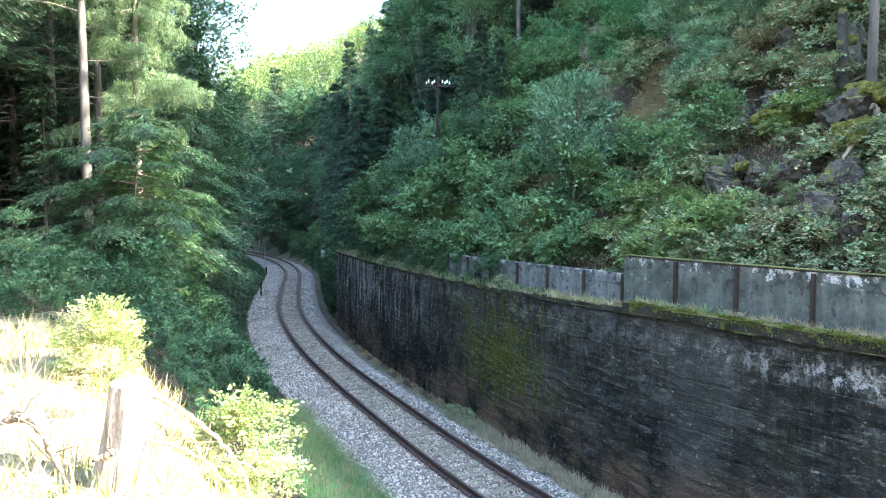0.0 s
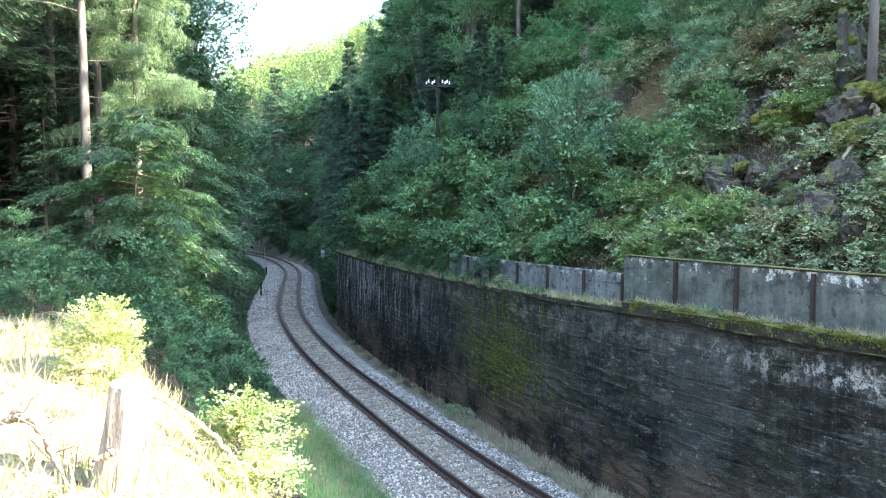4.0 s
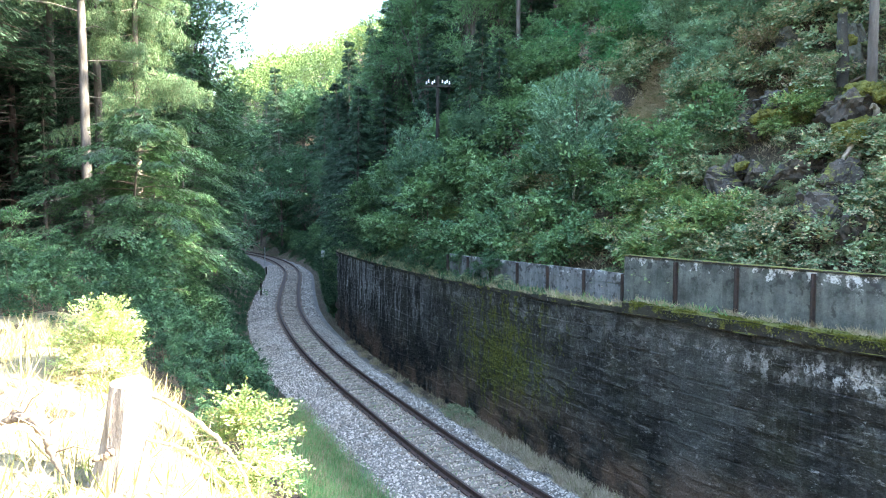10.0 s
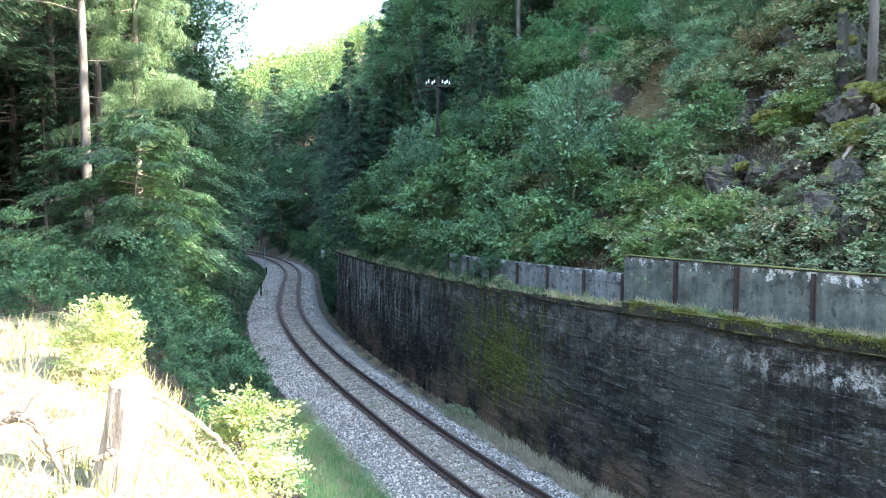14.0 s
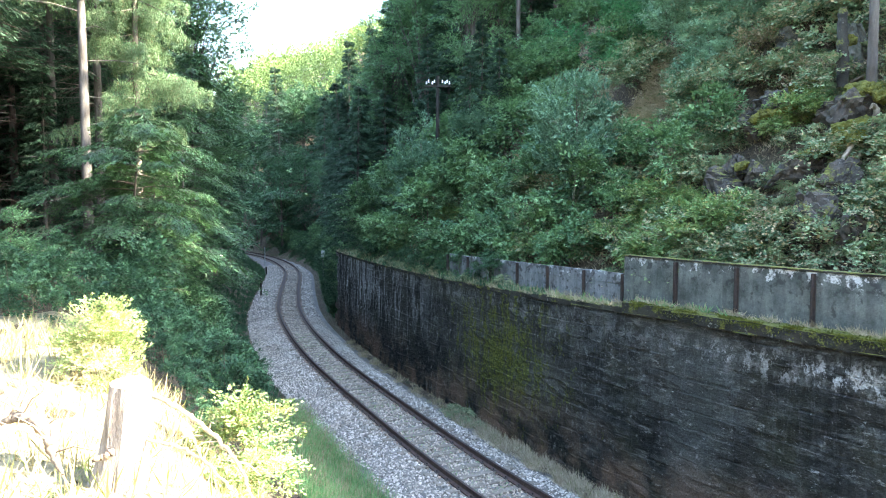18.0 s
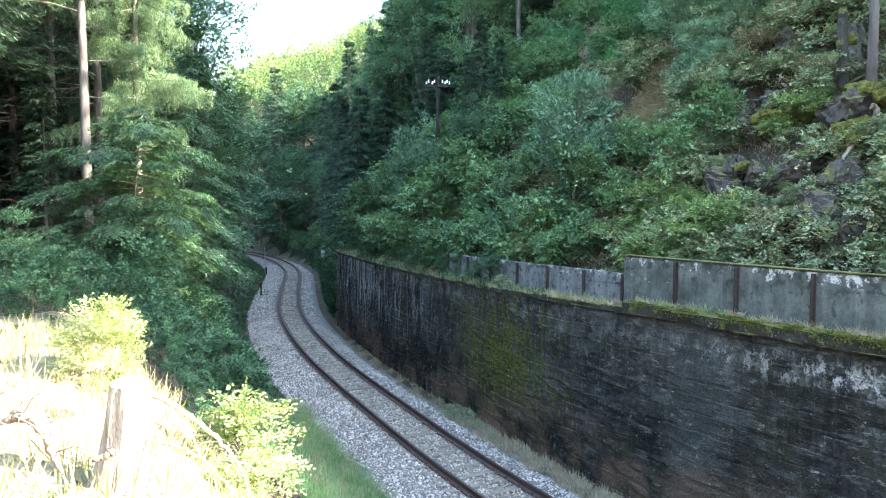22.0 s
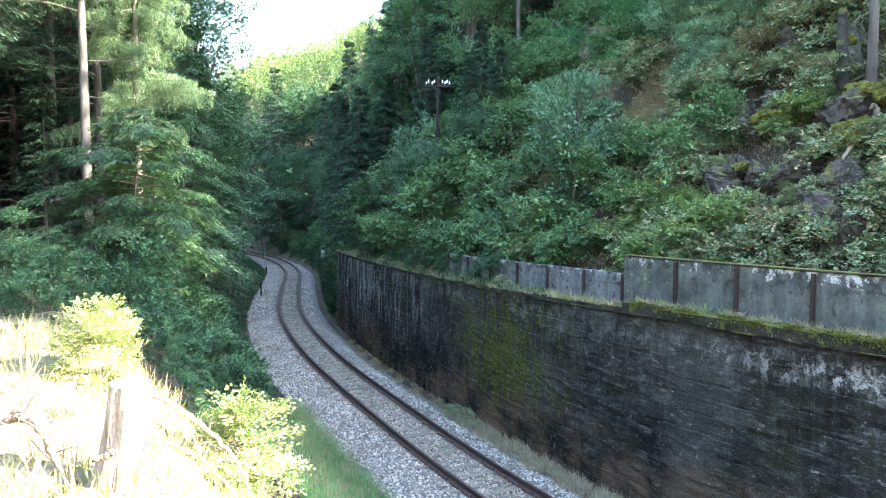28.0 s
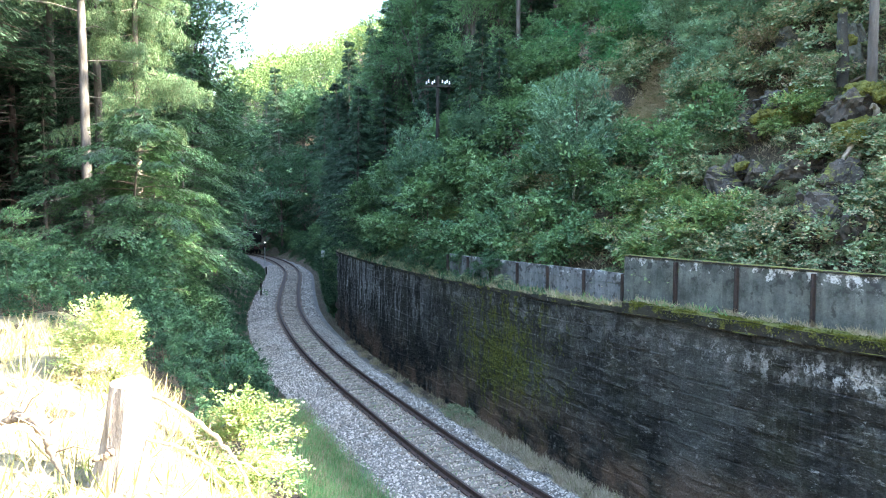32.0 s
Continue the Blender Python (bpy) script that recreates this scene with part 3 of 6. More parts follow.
def build_ballast():
    """Loose stones: finer near, coarser far."""
    rng = np.random.RandomState(5)
    heap = []
    for s0, s1, count, r in ((S_STEP - 5, S_STEP + 14, 22000, 0.037), (S_STEP + 14, S_STEP + 32, 20000, 0.040), (S_STEP + 32, S_STEP + 75, 16000, 0.055)):
        s, n = rng.uniform(s0, s1, count), rng.uniform(-2.95, 2.0, count)
        keep = (n > verge(s)) & (abs(abs(n) - 0.752) > 0.13 + 0.5 * r) & ~((n > 1.85) & (rng.rand(count) > 0.4))
        s, n = s[keep], n[keep]
        z = np.interp(n, [-3.3, -2.8, -1.9, 1.45, 1.95, 2.75], [-0.62, -0.42, -0.21, -0.21, -0.40, -0.46])
        z = z + np.where(abs(n) < 1.3, rng.uniform(0.0, 0.045, len(s)), rng.uniform(0.0, 0.03, len(s)))
        x, y = at_line(s, n)
        c = np.stack([x, y, z], 1)
        size = r * rng.uniform(0.6, 1.3, len(s))
        base = np.array([(1, 0, 0), (-1, 0, 0), (0, 1, 0), (0, -1, 0), (0, 0, 1), (0, 0, -1)], float)
        tri = np.array([(0, 2, 4), (2, 1, 4), (1, 3, 4), (3, 0, 4), (2, 0, 5), (1, 2, 5), (3, 1, 5), (0, 3, 5)])
        pts = base[None] * rng.uniform(0.6, 1.25, (len(s), 6, 1)) + rng.uniform(-0.3, 0.3, (len(s), 6, 3))
        a, b = rng.uniform(0, 6.3, len(s)), rng.uniform(-0.6, 0.6, len(s))
        ca, sa, cb, sb = np.cos(a)[:, None], np.sin(a)[:, None], np.cos(b)[:, None], np.sin(b)[:, None]
        px, py, pz = pts[..., 0], pts[..., 1], pts[..., 2]
        px, pz = px * cb - pz * sb, px * sb + pz * cb
        px, py = px * ca - py * sa, px * sa + py * ca
        pts = np.stack([px, py, pz * 0.8], -1) * size[:, None, None] + c[:, None]
        heap.append((pts.reshape(-1, 3), (np.arange(len(s))[:, None, None] * 6 + tri[None]).reshape(-1, 3), n))
    for name, mat, label, which in (("ballast_stones", BALLAST, "pale grey crushed stone beside the rails", 0), ("middle_ballast_stones", BALLAST_BROWN, "brown-stained crushed stone between the rails", 1),
                                    ("rusty_ballast_stones", BALLAST_RUST_SHADE, "rust-stained crushed stone along the rails, darkened for their shadow", 2)):
        h = Heap()
        for v, f, n in heap:
            group = np.where(abs(abs(n) - 0.752) < 0.24, 2, np.where(abs(n) < 0.6, 1, 0))
            w = v.reshape(-1, 6, 3)[group == which]
            h.add(w.reshape(-1, 3), f[:len(w) * 8])
        thing(name, h.mesh(name), mat, label, "ballast", kind="stuff")


build_ballast()


# ---- retaining wall ----
def wall_top(s):
    return 4.62 if s < S_STEP else float(np.interp(s, [S_STEP, S_STEP + 4, S_STEP + 10, S_FAR], [4.62, 4.52, 4.38, 4.33]))


COURSE = 0.385


def build_wall():
    ss = np.arange(S_NEAR - 4, S_FAR + 0.2, 0.5)
    rows = []
    for s in ss:
        zt = wall_top(s) - 0.02
        rows.append([(*at_line(s, n), z) for n, z in ((WALL_N + 0.05, -0.9), (WALL_N + 0.20, zt), (WALL_N + 0.95, zt), (WALL_N + 0.95, -0.9))])
    v = np.array(rows, float)
    i = np.arange(len(ss) - 1)[:, None] * 4
    j = np.arange(4)[None]
    f = np.stack([i + j, i + 4 + j, i + 4 + (j + 1) % 4, i + (j + 1) % 4], -1).reshape(-1, 4)
    e = (len(ss) - 1) * 4
    f = np.vstack([f, [[0, 1, 2, 3]], [[e + 3, e + 2, e + 1, e]]])
    return thing("wall_retaining", raw("wall_retaining", v.reshape(-1, 3), f), MASONRY, "blackened stone retaining wall with moss and white lime stains", "wall", kind="structure")


def block_mesh(rng):
    """A roughly dressed stone, 1 x 1 x 1, whose face (towards -y) is uneven."""
    gx = np.array([-0.5, -0.46, -0.15, 0.17, 0.46, 0.5])
    gz = np.array([-0.5, -0.42, 0.0, 0.42, 0.5])
    v = []
    for z in gz:
        for x in gx:
            edge = abs(x) > 0.48 or abs(z) > 0.48
            v.append((x + (rng.uniform(-0.02, 0.02) if edge else 0), -0.30 + rng.uniform(-0.35, 0.3) if edge else -0.5 + rng.uniform(-0.6, 0.4), z + (rng.uniform(-0.03, 0.03) if edge else 0)))
    k = len(gx)
    f = [(r * k + c, r * k + c + 1, (r + 1) * k + c + 1, (r + 1) * k + c) for r in range(len(gz) - 1) for c in range(k - 1)]
    return raw("stone_block", v, f)


wall_retaining = build_wall()


def build_masonry():
    rng = np.random.RandomState(11)
    kinds = [block_mesh(rng) for _ in range(9)]
    for me in kinds:
        me.materials.append(MASONRY)
    rest, count = Heap(), 0
    arrays = []
    for me in kinds:
        v = np.array([p.co[:] for p in me.vertices])
        arrays.append((v, np.array([tuple(p.vertices) for p in me.polygons])))
    z = -0.55
    row = 0
    while z < 4.6:
        s = S_NEAR - 3 + (row % 2) * 0.4
        while s < S_FAR - 0.2:
            w = rng.uniform(0.45, 1.6)
            h = COURSE
            top = wall_top(s + w / 2)
            if z + 0.1 < top:
                h = min(COURSE, top - z)
                mid = s + w / 2
                lean = 0.15 * (z + 0.9) / 5.4
                jog = rng.uniform(-0.07, 0.07) if row and z + h + 0.1 < top else 0.0
                x, y = at_line(mid, WALL_N + 0.045 + lean + rng.uniform(-0.010, 0.010))
                a = math.degrees(heading(mid))
                m = pose(float(x), float(y), z + h / 2 + jog, rng.uniform(-0.8, 0.8), rng.uniform(-0.7, 0.7), a + rng.uniform(-0.5, 0.5)) @ Matrix.Diagonal((w - 0.004, 0.045, h * rng.uniform(0.92, 1.12), 1)) @ Matrix.Rotation(math.pi, 4, "Z")
                k = rng.randint(len(kinds))
                near = S_STEP - 9.2 < mid < S_STEP + 12.0
                if near and count < 300:
                    ob = part("stone_block", kinds[k], None, wall_retaining)
                    ob.matrix_basis = m
                    count += 1
                else:
                    v, f = arrays[k]
                    mm = np.array(m)
                    rest.add(v @ mm[:3, :3].T + mm[:3, 3], f)
            s += w
        z += COURSE
        row += 1
    ob = part("masonry", rest.mesh("masonry"), MASONRY, wall_retaining, "dark dressed stones of the wall")
    ob["kind"] = "stuff"


def build_copings():
    """Cornice stones on the near part, flat coping stones on the far part."""
    rng = np.random.RandomState(12)
    top = empty("cornice", "projecting mossy stone cornice along the wall top", "cornice", kind="structure")
    s = S_NEAR - 3
    while s < S_STEP:
        w = min(rng.uniform(1.3, 1.9), S_STEP - s)
        bm = box(bmesh.new(), (max(w, 0.3) - 0.012, 0.95, 0.27), bevel=0.03)
        bmesh.ops.subdivide_edges(bm, edges=[e for e in bm.edges if e.calc_length() > 0.4], cuts=3, use_grid_fill=True)
        for v in bm.verts:
            v.co += Vector((0, rng.uniform(-0.035, 0.035), rng.uniform(-0.022, 0.022)))
        x, y = at_line(s + w / 2, WALL_N + 0.50)
        part("coping_stone", bm, MOSSY_STONE, top, at=pose(float(x), float(y), 4.755, 0, 0, math.degrees(heading(s + w / 2))))
        s += w
    low = empty("coping", "low weathered coping of the far wall overgrown with grass", "coping", kind="structure")
    while s < S_FAR:
        w = rng.uniform(0.9, 1.5)
        bm = box(bmesh.new(), (w - 0.012, 0.9, 0.16), bevel=0.03)
        for v in bm.verts:
            v.co += Vector((0, rng.uniform(-0.02, 0.02), rng.uniform(-0.015, 0.015)))
        x, y = at_line(s + w / 2, WALL_N + 0.58)
        part("coping_stone", bm, MOSSY_STONE, low, at=pose(float(x), float(y), wall_top(s + w / 2) + 0.055, 0, 0, math.degrees(heading(s + w / 2))))
        s += w


build_copings()


# ---- parapet and slab fence on the wall ----
def build_parapet():
    rng = np.random.RandomState(14)
    par = empty("parapet", "weathered grey concrete parapet with rusty posts and lime stains", "parapet")
    posts = [74.09, 72.25, 70.5, 68.7, 66.9, 65.1, 63.3, 61.5]
    for a, b in zip(posts[:-1], posts[1:]):
        mid, w = (a + b) / 2, a - b
        bm = box(bmesh.new(), (w - 0.06, 0.16, 1.3), bevel=0.012)
        bmesh.ops.subdivide_edges(bm, edges=[e for e in bm.edges if e.calc_length() > 0.4], cuts=5, use_grid_fill=True)
        for v in bm.verts:
            v.co += Vector((0, rng.uniform(-0.008, 0.008), rng.uniform(-0.02, 0.02) if v.co.z > 0.55 else 0))
        x, y = at_line(mid, WALL_N + 0.72)
        slab = part("concrete_panel", bm, CONCRETE, par, at=pose(float(x), float(y), 5.38, 0, 0, math.degrees(heading(mid))))
        cap = box(bmesh.new(), (w - 0.05, 0.22, 0.045), bevel=0.015)
        part("moss_cap", cap, MOSSY_STONE, slab, "moss and lichen along the top edge", at=pose(0, 0, 0.665))
    for s in posts[1:]:
        bm = box(bmesh.new(), (0.10, 0.02, 1.14))
        box(bm, (0.02, 0.09, 1.14), Matrix.Translation((0, -0.055, 0)))
        x, y = at_line(s, WALL_N + 0.60)
        part("post", bm, RUST, par, "rusty steel post", at=pose(float(x), float(y), 5.42, 0, 0, math.degrees(heading(s)) + 180))
    fence = empty("slab_fence", "low fence of pale concrete slabs between dark posts", "fence")
    posts = [74.15, 75.8, 77.65, 79.45, 81.3, 83.1, 84.9]
    for a, b in zip(posts[:-1], posts[1:]):
        w = b - a
        for k in range(3):
            for half in (0, 1):
                mid = a + w * (0.25 + 0.5 * half)
                bm = box(bmesh.new(), (w / 2 - 0.012, 0.06, 0.30), bevel=0.012)
                for v in bm.verts:
                    v.co.z += rng.uniform(-0.008, 0.008)
                x, y = at_line(mid, WALL_N + 0.72)
                part("slab", bm, CONCRETE_OLD, fence, at=pose(float(x), float(y), 4.78 + 0.31 * k - 0.012 * (a - 74), rng.uniform(-2, 2), 0, math.degrees(heading(mid))))
    for s in posts:
        bm = box(bmesh.new(), (0.06, 0.02, 1.05))
        box(bm, (0.02, 0.06, 1.05), Matrix.Translation((0, -0.055, 0)))
        x, y = at_line(s, WALL_N + 0.64)
        part("post", bm, RUST, fence, "dark steel post", at=pose(float(x), float(y), 5.02 - 0.012 * (s - 74), 0, 0, math.degrees(heading(s)) + 180))


build_parapet()


# ---- line-side posts ----
def ground_at(x, y):
    return float(height(np.array([x]), np.array([y]))[0])


def build_markers():
    x, y = -12.8, 72.1
    z = ground_at(x, y)
    m = empty("signal_marker", "pale rectangular marker plate on a thin steel post", "railway sign", pose(x, y, z))
    part("post", cyl(bmesh.new(), 0.035, 0.035, 2.5 - z, pose(0, 0, (2.5 - z) / 2), 10), POLE_GREY, m)
    part("plate", box(bmesh.new(), (0.36, 0.03, 0.64), bevel=0.01), PORCELAIN, m, at=pose(0, -0.05, 2.35 - z))
    part("bracket", box(bmesh.new(), (0.12, 0.06, 0.04)), POLE_GREY, m, at=pose(0, -0.02, 2.2 - z))
    x, y = -20.3, 77.1
    z = ground_at(x, y)
    m = empty("line_post", "thin grey post with a dark lower end beside the track", "post", pose(x, y, z))
    part("shaft", cyl(bmesh.new(), 0.05, 0.045, 2.7 - z, pose(0, 0, (2.7 - z) / 2), 10), POLE_GREY, m)
    part("sleeve", cyl(bmesh.new(), 0.10, 0.09, 0.95, pose(0.14, 0, 0.40), 10), DARK_POST, m, "dark tarred stub")
    x, y = -15.7, 58.2
    z = ground_at(x, y)
    m = empty("kilometre_stub", "short dark wooden stub post beside the ballast", "post", pose(x, y, z))
    part("stub", box(bmesh.new(), (0.15, 0.15, 1.15 - z), pose(0, 0, (1.15 - z) / 2), 0.02), DARK_POST, m)
    part("stub_cap", box(bmesh.new(), (0.17, 0.17, 0.04), pose(0, 0, 1.16 - z), 0.01), DARK_POST, m)
    x, y = at_line(s_where_y(81.5))
    thing("crossing_slab", raw("crossing_slab", [(-0.3, -0.56, 0), (0.3, -0.56, 0), (0.3, 0.56, 0), (-0.3, 0.56, 0), (-0.26, -0.52, 0.06), (0.26, -0.52, 0.06), (0.26, 0.52, 0.06), (-0.26, 0.52, 0.06)],
          [(0, 1, 5, 4), (1, 2, 6, 5), (2, 3, 7, 6), (3, 0, 4, 7), (4, 5, 6, 7)]), ROCK_PALE, "pale concrete slab between the rails", "slab",
          at=pose(float(x), float(y), -0.19, 0, 0, math.degrees(heading(s_where_y(81.5)))))


build_markers()


def build_telegraph_pole():
    x, y = -0.3, 39.0
    z = ground_at(x, y)
    top = 14.75
    m = empty("telegraph_pole", "wooden telegraph pole with a crossarm of white insulators", "telegraph pole", pose(x, y, z))
    part("pole", cyl(bmesh.new(), 0.12, 0.09, top - z, pose(0, 0, (top - z) / 2), 12), DARK_POST, m)
    arm = part("crossarm", box(bmesh.new(), (1.45, 0.09, 0.10), bevel=0.01), DARK_POST, m, at=pose(0, -0.1, 14.15 - z))
    for dx, dz in ((-0.64, 0.0), (-0.52, 0.09), (-0.30, 0.0), (-0.19, 0.09), (0.27, 0.09), (0.42, 0.02), (0.53, 0.09), (0.67, 0.0)):
        bm = cyl(bmesh.new(), 0.012, 0.012, 0.2 + dz, pose(0, 0, (dz - 0.02) / 2 + 0.06), 6)
        part("pin", bm, RUST, arm, at=pose(dx, 0, 0.05))
        bm = cyl(bmesh.new(), 0.055, 0.035, 0.12, pose(0, 0, 0), 12)
        cyl(bm, 0.04, 0.03, 0.06, pose(0, 0, 0.08), 12)
        part("insulator", bm, PORCELAIN, arm, "white porcelain insulator", at=pose(dx, 0, 0.17 + dz))


build_telegraph_pole()


# ---- locomotive ----
def build_locomotive():
    """Front at x = 0, facing +x, rails at z = 0."""
    loco = empty("locomotive", "black steam tank locomotive with three lit headlamps", "locomotive")
    ry = Matrix.Rotation(math.pi / 2, 4, "Y")
    rx = Matrix.Rotation(math.pi / 2, 4, "X")
    part("frame", box(bmesh.new(), (11.0, 1.2, 0.5), pose(-6.0, 0, 1.0), 0.03), BLACK_IRON, loco)
    beam = part("buffer_beam", box(bmesh.new(), (0.12, 2.7, 0.5), pose(-0.55, 0, 1.08), 0.02), RED_PAINT, loco, "sooty dark red buffer beam")
    for y in (-0.88, 0.88):
        bm = cyl(bmesh.new(), 0.11, 0.11, 0.4, pose(-0.3, y, 1.06) @ ry, 14)
        cyl(bm, 0.22, 0.22, 0.05, pose(-0.06, y, 1.06) @ ry, 18)
        part("buffer", bm, BLACK_IRON, beam, "black round buffer")
    bm = box(bmesh.new(), (0.3, 0.08, 0.12), pose(-0.38, 0, 1.05), 0.02)
    box(bm, (0.08, 0.05, 0.4), pose(-0.25, 0, 0.9), 0.02)
    part("coupling", bm, BLACK_IRON, beam)
    bm = cyl(bmesh.new(), 0.80, 0.80, 1.7, pose(-1.75, 0, 2.45) @ ry, 32)
    cyl(bm, 0.62, 0.50, 0.14, pose(-0.85, 0, 2.45) @ ry, 28)
    part("smokebox", bm, BLACK_IRON, loco)
    part("boiler", cyl(bmesh.new(), 0.74, 0.74, 5.0, pose(-5.0, 0, 2.45) @ ry, 32), BLACK_IRON, loco)
    bm = cyl(bmesh.new(), 0.24, 0.20, 0.75, pose(-1.6, 0, 3.5), 20)
    cyl(bm, 0.26, 0.29, 0.12, pose(-1.6, 0, 3.92), 20)
    part("chimney", bm, BLACK_IRON, loco)
    for x, r in ((-3.4, 0.36), (-4.8, 0.33)):
        bm = cyl(bmesh.new(), r, r * 0.9, 0.6, pose(x, 0, 3.35), 20)
        bmesh.ops.create_uvsphere(bm, u_segments=18, v_segments=10, radius=r * 0.9, matrix=pose(x, 0, 3.63) @ Matrix.Diagonal((1, 1, 0.5, 1)))
        part("dome", bm, BLACK_IRON, loco)
    for y in (-1.12, 1.12):
        part("side_tank", box(bmesh.new(), (4.6, 0.6, 1.25), pose(-5.3, y, 2.15), 0.05), BLACK_IRON, loco)
        part("cylinder", cyl(bmesh.new(), 0.36, 0.36, 1.0, pose(-1.8, y * 1.02, 0.95) @ ry, 20), BLACK_IRON, loco)
        part("running_board", box(bmesh.new(), (2.9, 0.55, 0.04), pose(-1.9, y, 1.5), 0.01), BLACK_IRON, loco)
    cab = part("cab", box(bmesh.new(), (2.3, 2.85, 2.3), pose(-8.8, 0, 2.55), 0.05), BLACK_IRON, loco)
    bm = bmesh.new()
    for k in range(7):
        a = radians(-36 + 12 * k)
        box(bm, (2.6, 0.56, 0.05), pose(-8.8, 2.35 * math.sin(a), 1.72 + 2.3 * math.cos(a) - 0.1, -math.degrees(a), 0, 0))
    part("roof", bm, BLACK_IRON, cab)
    for y in (-0.85, 0.85):
        part("cab_window", box(bmesh.new(), (0.03, 0.4, 0.5), pose(-7.64, y, 3.2), 0.03), RUST, cab)
    part("bunker", box(bmesh.new(), (1.7, 2.6, 1.9), pose(-10.8, 0, 2.25), 0.06), BLACK_IRON, loco)
    for x in (-3.0, -4.6, -6.2, -7.8):
        for y in (-0.75, 0.75):
            bm = cyl(bmesh.new(), 0.62, 0.62, 0.13, pose(0, 0, 0) @ rx, 28)
            wheel = part("wheel", bm, BLACK_IRON, loco, at=pose(x, y, 0.62))
            part("hub", cyl(bmesh.new(), 0.16, 0.16, 0.22, pose(0, 0, 0) @ rx, 14), RED_PAINT, wheel)
    for x in (-1.5, -9.6):
        for y in (-0.75, 0.75):
            part("small_wheel", cyl(bmesh.new(), 0.42, 0.42, 0.12, pose(x, y, 0.42) @ rx, 24), BLACK_IRON, loco)
    glow, t, b = shader("lit_headlamp", 0.3)
    b.inputs["Emission Color"].default_value = (1.0, 0.95, 0.80, 1)
    b.inputs["Emission Strength"].default_value = 5.0
    for y, z, x in ((-1.12, 1.74, -0.58), (1.12, 1.74, -0.58), (0, 3.47, -0.95)):
        bm = cyl(bmesh.new(), 0.15, 0.17, 0.24, pose(x + 0.02, y, z) @ ry, 18)
        box(bm, (0.05, 0.06, 0.35), pose(x, y, z - 0.2))
        lamp = part("headlamp", bm, BLACK_IRON, loco, "round headlamp casing")
        part("lens", cyl(bmesh.new(), 0.08, 0.07, 0.03, pose(x + 0.155, y, z) @ ry, 18), glow, lamp, "glowing warm white lens")
    return loco


locomotive = build_locomotive()


# ---- plants ----
def on_sphere(rng, k):
    v = rng.normal(size=(k, 3))
    return unit(v)


def spray_leaves(rng, p, a, length, m, leaf, slim=0.55, droop=0.2, flat=0.05, tilt=0.32, out=None):
    """Sprays of leaves: p foot, a axis, one row of m leaves each side of a drooping twig."""
    k = len(p)
    a = unit(a)
    side = unit(np.cross(a, [0, 0, 1.0]) + rng.normal(0, 0.15, (k, 3)))
    up = np.cross(side, a)
    u = (np.arange(m)[None] + rng.rand(k, m)) / m
    L = length[:, None]
    w = rng.uniform(-1, 1, (k, m)) * L * 0.42 * (1 - 0.65 * u) * (0.35 + u)
    c = p[:, None] + a[:, None] * (u * L)[..., None] + side[:, None] * w[..., None] + up[:, None] * (rng.normal(0, flat, (k, m)) * L)[..., None]
    c[..., 2] -= droop * L * (u**2 + (w / np.maximum(L, 0.01)) ** 2)
    d = a[:, None] + side[:, None] * (np.sign(w) * rng.uniform(0.3, 1.1, (k, m)))[..., None] + rng.normal(0, 0.25, (k, m, 3))
    d[..., 2] -= droop
    n = up[:, None] + rng.normal(0, tilt, (k, m, 3))
    if out is not None:
        n = n * 0.7 + 0.6 * out[:, None]
    size = leaf * rng.uniform(0.65, 1.25, k * m)
    return leaves(c.reshape(-1, 3), d.reshape(-1, 3), n.reshape(-1, 3), size, size * slim)


def twig_lines(p, q, r):
    """Thin three-sided twigs from p to q."""
    k = len(p)
    d = unit(q - p)
    s1 = unit(np.cross(d, [0.3, 0.2, 1.0]))
    s2 = np.cross(d, s1)
    r = np.broadcast_to(r, k)[:, None]
    ring = [s1 * r, (-0.5 * s1 + 0.87 * s2) * r, (-0.5 * s1 - 0.87 * s2) * r]
    v = np.stack([p + e for e in ring] + [q + e * 0.3 for e in ring], 1)
    f = np.array([(0, 1, 4, 3), (1, 2, 5, 4), (2, 0, 3, 5)])
    return v.reshape(-1, 3), (np.arange(k)[:, None, None] * 6 + f[None]).reshape(-1, 4)


def lumpy(rng, d):
    """Uneven radius of a crown in the directions d."""
    v = np.ones(len(d))
    for _ in range(7):
        c = on_sphere(rng, 1)[0]
        v += rng.uniform(-0.28, 0.34) * np.exp(-((1 - d @ c) / 0.18))
    return v


